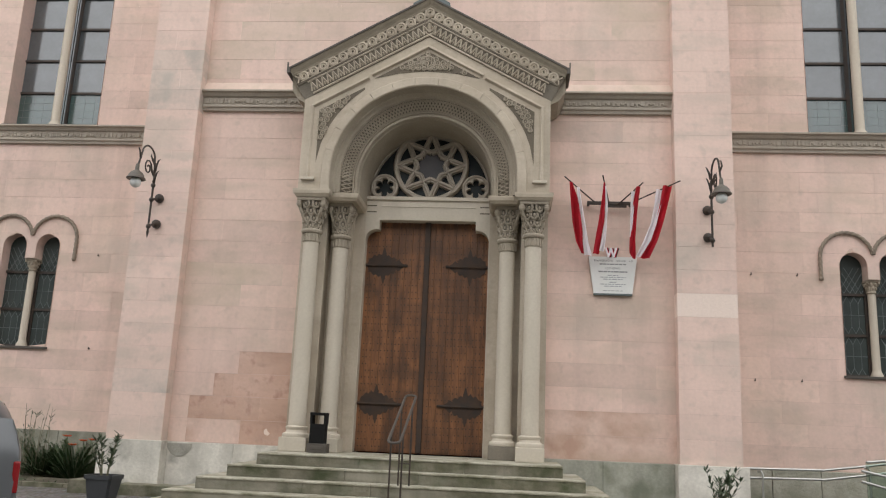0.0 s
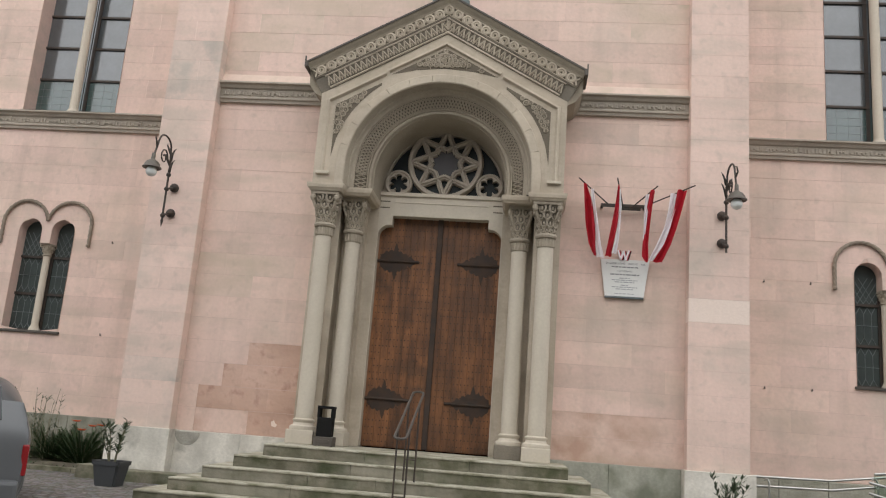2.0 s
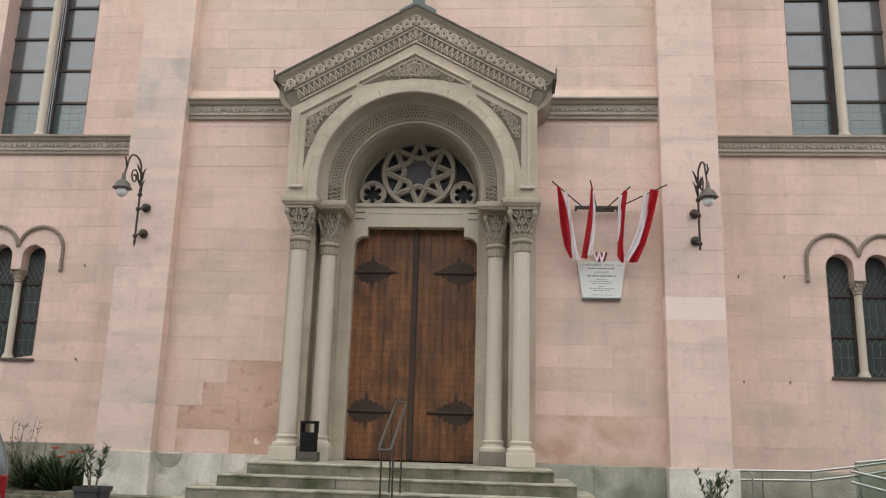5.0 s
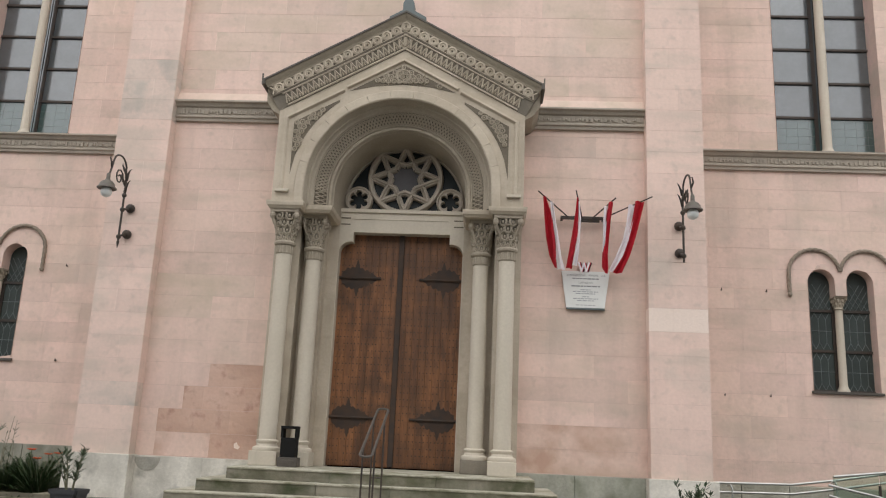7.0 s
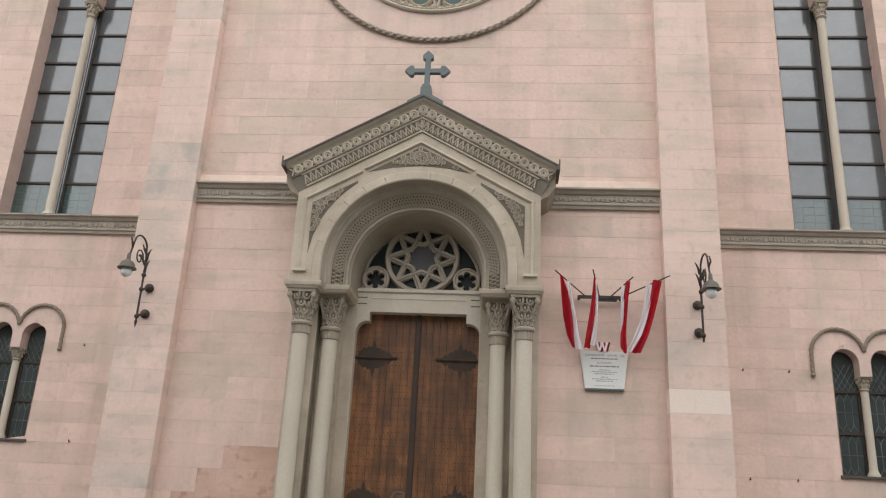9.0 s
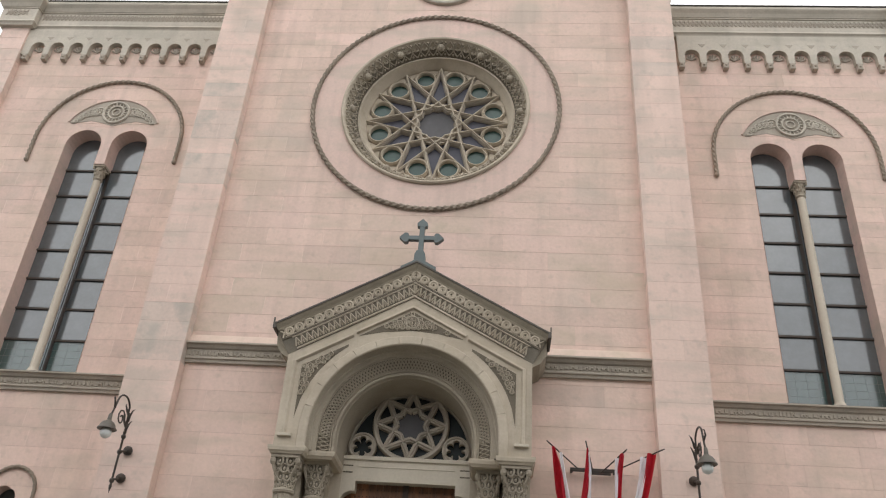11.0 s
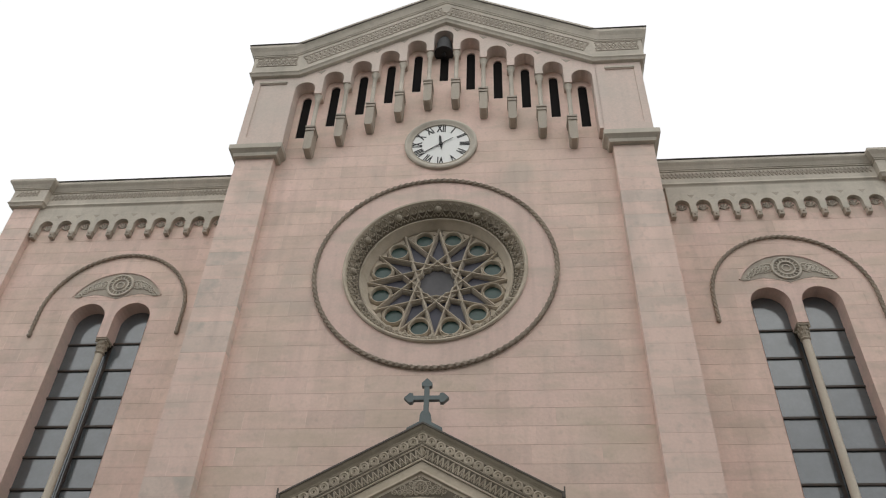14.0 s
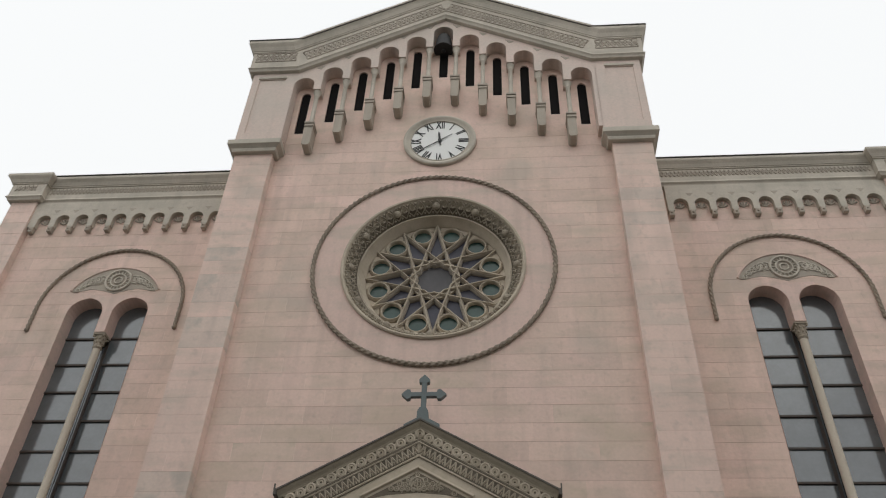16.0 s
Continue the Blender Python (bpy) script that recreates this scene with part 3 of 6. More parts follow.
def crown(h, c=0.40):
    """Profile of an eaves cornice of height h: bed mould, frieze, crown of height c."""
    return [(-0.05, -0.12), (0.10, -0.10), (0.13, -0.04), (0.17, 0.0), (0.15, 0.05), (0.13, 0.08), (0.13, h - c), (0.16, h - 0.97 * c), (0.16, h - 0.88 * c), (0.18, h - 0.85 * c), (0.19, h - 0.78 * c),
            (0.23, h - 0.55 * c), (0.28, h - 0.35 * c), (0.30, h - 0.25 * c), (0.30, h), (-0.05, h + 0.02)]


cor = thing("tower_cornice", "moulded stone gable cornice with a carved frieze", "cornice", kind="structure")
for s in (-1, 1):
    bm = bmesh.new()
    plan = [(-5.5, 6.0), (-5.5, -0.38), (-4.69, -0.38)] if s < 0 else [(4.69, -0.38), (5.5, -0.38), (5.5, 6.0)]
    run(bm, plan, crown(1.13), 20.97)
    part("corner_moulding", bm, TOPSTONE, cor)
bm = bmesh.new()
sweep(bm, [(-4.7, 20.97), (-4.2, 20.97), (0, 23.3), (4.2, 20.97), (4.7, 20.97)], [(h, -0.38 - u) for u, h in crown(1.13)], ring=True)
part("gable_moulding", bm, TOPSTONE, cor)


def braid(bm, a, b, y, h, step=0.115, r=0.02):
    """An interlaced strip between two points in x and z."""
    a, b = Vector(a), Vector(b)
    d = (b - a)
    n = max(2, int(d.length / step))
    t = d.normalized()
    up = Vector((-t.y, t.x))
    for i in range(n):
        p, q = a + d * (i / n), a + d * ((i + 1) / n)
        for s in (-1, 1):
            u, v = p + up * (h / 2 * s), q - up * (h / 2 * s)
            rod(bm, (u.x, y, u.y), (v.x, y, v.y), r, 5)
    return bm


bm = bmesh.new()
for a, b in (((-4.07, 21.50), (-0.06, 23.71)), ((0.06, 23.71), (4.07, 21.50)), ((-5.52, 21.48), (-4.32, 21.48)), ((4.32, 21.48), (5.52, 21.48))):
    braid(bm, a, b, -0.515, 0.34, 0.15, 0.019)
    braid(bm, a, b, -0.515, 0.17, 0.075, 0.014)
    d = (Vector(b) - Vector(a)).normalized() * 0.19
    for e in (-1, 1):
        rod(bm, (a[0] - d.y * e, -0.515, a[1] + d.x * e), (b[0] - d.y * e, -0.515, b[1] + d.x * e), 0.02, 5)
tagged(part("interlace_frieze", bm, CORNICE, cor), kind="stuff")
bm = bmesh.new()
sweep(bm, [(-5.82, 22.12), (-4.2, 22.12), (0, 24.45), (4.2, 22.12), (5.82, 22.12)], [(0.0, -0.70), (0.03, -0.70), (0.03, 0.4), (0.0, 0.4)], ring=True)
part("sheet_metal_capping", bm, METALROOF, cor)

# wing cornices, corbel tables and corner pilasters
for s in (-1, 1):
    wc = thing("wing_cornice", "moulded stone eaves cornice with a round-arched corbel table", "cornice", kind="structure")
    bm = bmesh.new()
    yp = WING - 0.2
    plan = [(-12.38, WING + 6), (-12.38, yp), (-11.62, yp), (-11.62, WING), (-5.3, WING)]
    if s > 0:
        plan = [(-x, y) for x, y in plan[::-1]]
    run(bm, plan, crown(0.80, 0.31), 17.68)
    part("eaves_moulding", bm, TOPSTONE, wc)
    bm = bmesh.new()
    a, b = sorted((s * 5.5, s * 11.4))
    braid(bm, (a, 18.02), (b, 18.02), WING - 0.135, 0.20, 0.11, 0.018)
    braid(bm, (a, 18.02), (b, 18.02), WING - 0.135, 0.10, 0.055, 0.012)
    a, b = sorted((s * 11.75, s * 12.36))
    braid(bm, (a, 18.02), (b, 18.02), yp - 0.135, 0.20, 0.11, 0.018)
    braid(bm, (a, 18.02), (b, 18.02), yp - 0.135, 0.10, 0.055, 0.012)
    tagged(part("lattice_frieze", bm, CORNICE, wc), kind="stuff")
    bm = bmesh.new()
    a, b = sorted((s * 5.1, s * 12.42))
    box(bm, a, b, WING - 0.32, WING + 1, 18.504, 18.53)
    part("sheet_metal_capping", bm, METALROOF, wc)
    # corbel table: a plate whose lower edge is a row of arches
    step = 0.5476
    pts = [(5.95 - 0.02, 17.58)]
    for i in range(11):
        c = 6.28 + step * i
        if c + 0.2 > 11.7:
            break
        pts += [(c - 0.19, 16.66), (c - 0.19, 16.90)] + arc(c, 16.90, 0.19, 180, 0, 8)[1:-1] + [(c + 0.19, 16.90), (c + 0.19, 16.66)]
    pts += [(11.62, 16.66), (11.62, 17.58)]
    pts.insert(1, (5.93, 16.66))
    pts = [(s * x, z) for x, z in pts]
    bm = bmesh.new()
    prism(bm, pts, WING - 0.14, WING)
    part("arcade_plate", bm, TOPSTONE, wc)
    for i in range(11):
        x = s * (6.28 + step * (i - 0.5))
        bm = bmesh.new()
        box(bm, x - 0.065, x + 0.065, WING - 0.15, WING, 16.48, 16.67, 0.02)
        ball(bm, (x, WING - 0.15, 16.575), 0.035, 8, 5)
        part("corbel", bm, CORNICE, wc)
        if i < 10:
            xc = x + s * step / 2
            bm = bmesh.new()
            for e in range(5):
                an = radians(20 + 35 * e)
                rod(bm, (xc, WING, 16.84), (xc + 0.13 * math.cos(an), WING - 0.03, 16.84 + 0.16 * math.sin(an)), 0.012, 5, 0.03)
            part("shell_carving", bm, CORNICE, wc)
        # sunken triangles laid on as darker plates, the recess shade in their colour
        if 0 < i < 10:
            bm = bmesh.new()
            prism(bm, [(x - 0.10, 17.28), (x + 0.10, 17.28), (x, 17.16)], WING - 0.144, WING - 0.13)
            part("sunk_triangle", bm, CORNICE, wc)
    cp = thing("corner_pilaster", "pale stucco corner pilaster at the wing end", "pilaster", kind="structure")
    a, b = sorted((s * 11.62, s * 12.38))
    for c in range(40):
        z = 1.2 + c * 0.41
        bm = bmesh.new()
        box(bm, a, b, yp, WING + 0.6, z + 0.004, z + 0.406)
        part("pilaster_block", bm, PALE, cp)
    bm = bmesh.new()
    box(bm, a + 0.01, b - 0.01, yp + 0.01, WING + 0.6, 0.2, 17.7)
    part("core", bm, JOINT, cp)

# tower head: ledges, corner blocks, arcaded gallery
for s in (-1, 1):
    head = thing("tower_corner_block", "stone corner block with a sunk panel above a moulded ledge", "pilaster", kind="structure")
    bm = bmesh.new()
    plan = [(-5.46, 2.0), (-5.46, -0.34), (-4.36, -0.34), (-4.36, 0.02)] if s < 0 else [(4.36, 0.02), (4.36, -0.34), (5.46, -0.34), (5.46, 2.0)]
    run(bm, plan, [(-0.1, 0.0), (0.03, 0.0), (0.05, 0.06), (0.05, 0.1), (0.10, 0.14), (0.16, 0.18), (0.16, 0.34), (0.02, 0.46), (-0.1, 0.46)], 17.56)
    part("ledge", bm, TOPSTONE, head)
    bm = bmesh.new()
    a, b = sorted((s * 4.24, s * 5.50))
    pa, pb = sorted((s * 4.52, s * 5.30))
    prism(bm, [(a, 17.95), (b, 17.95), (b, 20.9), (a, 20.9)], -0.38, -0.33, [[(pa, 18.3), (pb, 18.3), (pb, 20.6), (pa, 20.6)]])
    box(bm, a + 0.002, b - 0.002, -0.345, 1.2, 17.95, 20.95)
    part("block", bm, HEAD, head)
    bm = bmesh.new()
    box(bm, pa - 0.02, pb + 0.02, -0.41, -0.375, 20.62, 20.70, 0.01)
    part("panel_moulding", bm, TOPSTONE, head)

gallery = thing("gallery_arcade", "blind dwarf gallery of stepped round arches on colonnettes", "gallery", kind="structure")
TOPS = [20.62 + 0.452 * (5 - abs(i - 5)) for i in range(11)]
NX = [-0.05 + 0.78 * (i - 5) for i in range(11)]
R = 0.285
pts = [(-4.25, 21.05), (-4.25, 18.1), (NX[0] - R, 18.1)]
for i in range(11):
    x, t = NX[i], TOPS[i]
    lo = 18.1 if i == 0 else min(t, TOPS[i - 1]) - 0.53
    ro = 18.1 if i == 10 else min(t, TOPS[i + 1]) - 0.53
    if i:
        pts.append((x - R, lo))
    pts += arc(x, t - R, R, 180, 0, 12)
    if i < 10:
        pts.append((x + R, ro))
pts += [(NX[10] + R, 18.1), (4.25, 18.1), (4.25, 21.05), (0, 23.45)]
bm = bmesh.new()
prism(bm, pts, -0.38, 0.0)
part("arch_wall", bm, HEAD, gallery)
bm = bmesh.new()
prism(bm, [(-4.3, 18.203), (4.3, 18.203), (4.3, 21.1), (0, 23.6), (-4.3, 21.1)], 0.007, 0.02, slots)
part("back_wall", bm, PINK, gallery)
# black sheets added in the slots paint the shade of their depth
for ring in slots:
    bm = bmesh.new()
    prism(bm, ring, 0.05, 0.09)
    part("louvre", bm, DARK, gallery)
for i in range(10):
    x, t = NX[i] + 0.39, min(TOPS[i], TOPS[i + 1])
    bm = bmesh.new()
    box(bm, x - 0.135, x + 0.135, -0.41, 0.0, t - 2.02, t - 1.96, 0.008)
    box(bm, x - 0.12, x + 0.12, -0.385, 0.0, t - 2.10, t - 2.035, 0.008)
    box(bm, x - 0.128, x + 0.128, -0.40, 0.0, t - 2.135, t - 2.105, 0.006)
    prism(bm, [(x - 0.11, t - 2.13), (x - 0.11, t - 2.80), (x - 0.07, t - 2.86), (x + 0.07, t - 2.86), (x + 0.11, t - 2.80), (x + 0.11, t - 2.13)], -0.37, 0.0)
    part("corbel", bm, CORNICE, gallery)
    bm = bmesh.new()
    lathe(bm, [(0.09, 0), (0.09, 0.05), (0.075, 0.1), (0.062, 0.13), (0.06, 1.2), (0.075, 1.22), (0.065, 1.25), (0.10, 1.36), (0.115, 1.40), (0.115, 1.47)], x, -0.24, t - 1.96, 12)
    part("colonnette", bm, TOPSTONE, gallery, smooth=True)
    # darker plate for a sunken triangle: its shade is painted
    bm = bmesh.new()
    zt = (TOPS[i] + TOPS[i + 1]) / 2 + 0.30
    prism(bm, [(x - 0.12, zt - 0.03 - (0.05 if i < 5 else -0.05)), (x + 0.12, zt - 0.03 + (0.05 if i < 5 else -0.05)), (x, zt - 0.16)], -0.39, -0.37)
    part("sunk_triangle", bm, CORNICE, gallery)
bm = bmesh.new()
lathe(bm, [(0.29, 0), (0.285, 0.05), (0.25, 0.18), (0.235, 0.46), (0.19, 0.62), (0.07, 0.68)], -0.05, -0.16, 21.98, 20)
rod(bm, (-0.05, -0.16, 22.58), (-0.05, -0.16, 23.0), 0.03)
ball(bm, (-0.05, -0.16, 21.96), 0.07)
tagged(part("bell", bm, INK, smooth=True), "small black bell hanging in the gallery's top arch", "bell")


# ---- round window ----
CZ = 13.87


def rope(bm, path, r, y, closed=False, pitch=0.13, twist=0.26):
    """A twisted cable moulding along a path in x and z."""
    lens = [0.0]
    for a, b in zip(path, path[1:]):
        lens.append(lens[-1] + (Vector(b) - Vector(a)).length)

    def prof(i):
        out = []
        for k in range(8):
            th = 2 * math.pi * k / 8
            rr = r * (1 + twist * math.cos(3 * th - 2 * math.pi * lens[i] / pitch))
            out.append((rr * math.cos(th), y + rr * math.sin(th)))
        return out
    return sweep(bm, path, prof, closed=closed, ring=True)


def fine(path, step):
    out = []
    for a, b in zip(path, path[1:]):
        a, b = Vector(a), Vector(b)
        n = max(1, int((b - a).length / step))
        out += [tuple(a + (b - a) * k / n) for k in range(n)]
    return out + [path[-1]]


rose = thing("rose_window", "round stone rose window with a twelve-pointed star tracery", "window", kind="structure")
bm = bmesh.new()
prism(bm, circle(0, CZ, 2.80, 96), -0.006, 0.014, [circle(0, CZ, 2.1, 96)])
part("plain_surround", bm, PLAIN, rose)
bm = bmesh.new()
rope(bm, circle(0, 13.885, 2.82, 960), 0.05, -0.03, True, 2 * math.pi * 2.8 / 110)
part("cable_ring", bm, CABLE, rose)
bm = bmesh.new()
sweep(bm, circle(0, CZ, 2.0, 96)[::-1], [(0.16, 0.02), (0.16, -0.05), (0.13, -0.08), (0.09, -0.07), (0.08, -0.035), (-0.17, 0.32), (-0.18, 0.285), (-0.22, 0.285), (-0.235, 0.34), (-0.25, 0.37), (-0.30, 0.50), (-0.33, 0.53), (-0.34, 0.56), (-0.36, 0.72)], closed=True)
part("moulded_ring", bm, STONE, rose, smooth=True)
bm = bmesh.new()
for i in range(12):
    a = 2 * math.pi * i / 12
    ball(bm, (1.95 * math.cos(a), 0.10, CZ + 1.95 * math.sin(a)), 0.095, 10, 6)
for i in range(60):
    a, b = 2 * math.pi * i / 60, 2 * math.pi * (i + 1) / 60
    for p, q in ((a, b), (b, a)):
        bent(bm, [(rr * math.cos(w), yy, CZ + rr * math.sin(w)) for rr, yy, w in ((2.05, -0.03, p), (1.99, 0.055, p * 0.6 + q * 0.4), (1.91, 0.175, p * 0.4 + q * 0.6), (1.85, 0.255, q))], 0.017, 5)
    w = (a + b) / 2
    for rr, yy in ((2.03, 0.0), (1.87, 0.23)):
        ball(bm, (rr * math.cos(w), yy, CZ + rr * math.sin(w)), 0.03, 6, 4)
    sweep(bm, circle(1.95 * math.cos(a), CZ + 1.95 * math.sin(a), 0.05, 8, i), tube_profile(0.016, 0.10, 4), closed=True, ring=True)
tagged(part("carved_vine", bm, CARVED, rose), kind="stuff")
# dark ring under the vine carries the shade of its hollows
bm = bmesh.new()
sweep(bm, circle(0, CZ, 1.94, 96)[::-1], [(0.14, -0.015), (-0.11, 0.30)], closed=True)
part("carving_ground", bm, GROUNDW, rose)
bm = bmesh.new()
prism(bm, circle(0, CZ, 1.72, 64), 0.67, 0.69)
part("leaded_glass", bm, BLUEPANE, rose)
TR = 1.665
tips = [(TR * math.sin(2 * math.pi * i / 12), CZ + TR * math.cos(2 * math.pi * i / 12)) for i in range(12)]


def bar(bm, a, b, w, y0, y1, cham=0.4):
    """A tracery bar with a chamfered front between two points in x and z."""
    a, b = Vector(a), Vector(b)
    t = (b - a).normalized()
    u = Vector((-t.y, t.x)) * w / 2
    ring = []
    for p in (a, b):
        ring.append([bm.verts.new((p.x + u.x * k, y, p.y + u.y * k)) for k, y in ((-1, y1), (-1, y0 + w * 0.5), (-cham, y0), (cham, y0), (1, y0 + w * 0.5), (1, y1))])
    for j in range(5):
        bm.faces.new((ring[0][j], ring[0][j + 1], ring[1][j + 1], ring[1][j]))
    return bm


for i in range(12):
    a, b = Vector(tips[i]), Vector(tips[(i + 5) % 12])
    mid, along = (a + b) / 2, (b - a).normalized()
    # pale ridge over darker flanks: light on the moulding put into two stones
    for k, (p, q) in enumerate(((a, mid - along * 0.10), (b, mid + along * 0.10))):
        bm = bmesh.new()
        bar(bm, tuple(p), tuple(q), 0.105, 0.545 + 0.004 * (i % 3), 0.67, 0.6)
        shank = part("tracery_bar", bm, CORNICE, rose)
        bm = bmesh.new()
        bar(bm, tuple(p), tuple(q), 0.036, 0.505 + 0.004 * (i % 3), 0.57, 0.5)
        part("ridge", bm, STONE, shank)
for i in range(12):
    a = 2 * math.pi * (i + 0.5) / 12
    c = (1.37 * math.sin(a), CZ + 1.37 * math.cos(a))
    bm = bmesh.new()
    sweep(bm, circle(*c, 0.255, 28), [(0.045, 0.67), (0.045, 0.55), (0.03, 0.52), (0.012, 0.52), (0.0, 0.55), (-0.01, 0.535), (-0.025, 0.55), (-0.03, 0.59), (-0.035, 0.67)], closed=True)
    ringp = part("roundel", bm, STONE, rose, smooth=True)
    bm = bmesh.new()
    prism(bm, circle(*c, 0.23, 24), 0.64, 0.65)
    part("pane", bm, GREENPANE, ringp, "round green glass pane")
for i in range(12):
    # spandrel webs behind the roundels, and the cusped eye of the wheel
    a = 2 * math.pi * (i + 0.5) / 12
    bm = bmesh.new()
    for e in (-1, 1):
        b = a + e * 0.215
        prism(bm, [(1.70 * math.sin(b), CZ + 1.70 * math.cos(b)), (1.70 * math.sin(a + e * 0.06), CZ + 1.70 * math.cos(a + e * 0.06)), (1.50 * math.sin(b), CZ + 1.50 * math.cos(b))][::e], 0.59, 0.65)
    part("spandrel_web", bm, STONE, rose)
bm = bmesh.new()
star_in = [((0.42 if k % 2 else 0.50) * math.sin(math.pi * k / 12), CZ + (0.42 if k % 2 else 0.50) * math.cos(math.pi * k / 12)) for k in range(24)]
prism(bm, circle(0, CZ, 0.60, 36), 0.575, 0.65, [star_in])
part("eye_ring", bm, STONE, rose)
bm = bmesh.new()
prism(bm, circle(0, CZ, 0.50, 24, 0), 0.655, 0.665)
part("hub_pane", bm, HUBPANE, rose)
rose.location.x = -0.035

# ---- clock ----
clock = thing("tower_clock", "round white tower clock with black Roman numerals", "clock")
CK = (-0.03, 18.125)
bm = bmesh.new()
sweep(bm, circle(*CK, 0.84, 64)[::-1], [(0.13, 0.02), (0.13, -0.07), (0.10, -0.095), (0.06, -0.095), (0.03, -0.07), (-0.04, -0.035), (-0.05, -0.05), (-0.065, -0.05), (-0.075, -0.012)], closed=True)
part("rim", bm, TOPSTONE, clock, "grey stone rim", smooth=True)
bm = bmesh.new()
prism(bm, circle(*CK, 0.80, 64), -0.012, 0.01)
part("dial", bm, BOARD, clock, "white enamel dial")
for i, word in enumerate(("XII", "I", "II", "III", "IV", "V", "VI", "VII", "VIII", "IX", "X", "XI")):
    cu = bpy.data.curves.new("numeral", "FONT")
    cu.body, cu.size, cu.align_x, cu.align_y, cu.extrude, cu.offset = word, 0.28, "CENTER", "CENTER", 0.004, 0.006
    tmp = new("tmp", cu)
    me = bpy.data.meshes.new_from_object(tmp)
    bpy.data.objects.remove(tmp)
    a = 2 * math.pi * i / 12
    me.transform(Matrix.Translation((CK[0] + 0.635 * math.sin(a), -0.018, CK[1] + 0.635 * math.cos(a))) @ Matrix.Rotation(a, 4, "Y") @ Matrix.Rotation(math.pi / 2, 4, "X") @ Matrix.Diagonal((0.72, 1.5, 1, 1)))
    me.materials.append(INK)
    ob = new("numeral", me)
    ob.parent = clock
for deg, ln, tail, w, name in ((234, 0.64, 0.40, 0.013, "minute_pointer"), (354, 0.36, 0.18, 0.03, "hour_pointer")):
    a = radians(deg)
    d, u = Vector((math.sin(a), math.cos(a))), Vector((math.cos(a), -math.sin(a)))
    c = Vector(CK)
    bm = bmesh.new()
    prism(bm, [tuple(c - d * tail - u * w * 0.5), tuple(c - d * tail + u * w * 0.5), tuple(c + u * w), tuple(c + d * ln * 0.75 + u * w), tuple(c + d * ln), tuple(c + d * ln * 0.75 - u * w), tuple(c - u * w)], -0.045, -0.035 if name[0] == "m" else -0.03)
    part(name, bm, INK, clock)
bm = bmesh.new()
prism(bm, circle(*CK, 0.05, 16), -0.06, -0.02)
part("boss", bm, INK, clock)


# ---- wing windows ----
def column(bm, x, y, z0, z1, r, base=0.12, n=18):
    lathe(bm, [(r * 1.5, 0), (r * 1.5, base * 0.4), (r * 1.3, base * 0.6), (r * 1.05, base), (r, base + 0.02), (r * 0.96, z1 - z0)], x, y, z0, n)
    return bm


def capital(bm, x, y, z, r, h, half):
    """A carved capital: necking, bell with curled leaves, square block."""
    lathe(bm, [(r * 1.05, 0), (r * 1.3, 0.1 * h), (r * 1.05, 0.18 * h), (r * 1.15, 0.4 * h), (half * 0.85, 0.8 * h), (half * 0.9, 0.86 * h)], x, y, z, 16)
    box(bm, x - half, x + half, y - half, y + half, z + 0.86 * h, z + h, 0.01)
    for ring, (zz, rr) in enumerate(((0.42 * h, r * 1.2), (0.68 * h, half * 0.86))):
        for i in range(8):
            a = 2 * math.pi * (i + 0.5 * ring) / 8
            ball(bm, (x + rr * math.cos(a), y + rr * math.sin(a), z + zz), half * 0.2, 6, 4, 1.5)
    for sx in (-1, 1):
        for sy in (-1, 1):
            ball(bm, (x + sx * half * 0.82, y + sy * half * 0.82, z + 0.78 * h), half * 0.2, 8, 5)
    return bm


def light_outline(cx, c, r, z0, ztop):
    return [(c - r, z0), (c + r, z0)] + arc(c, ztop - r, r, 0, 180, 14)


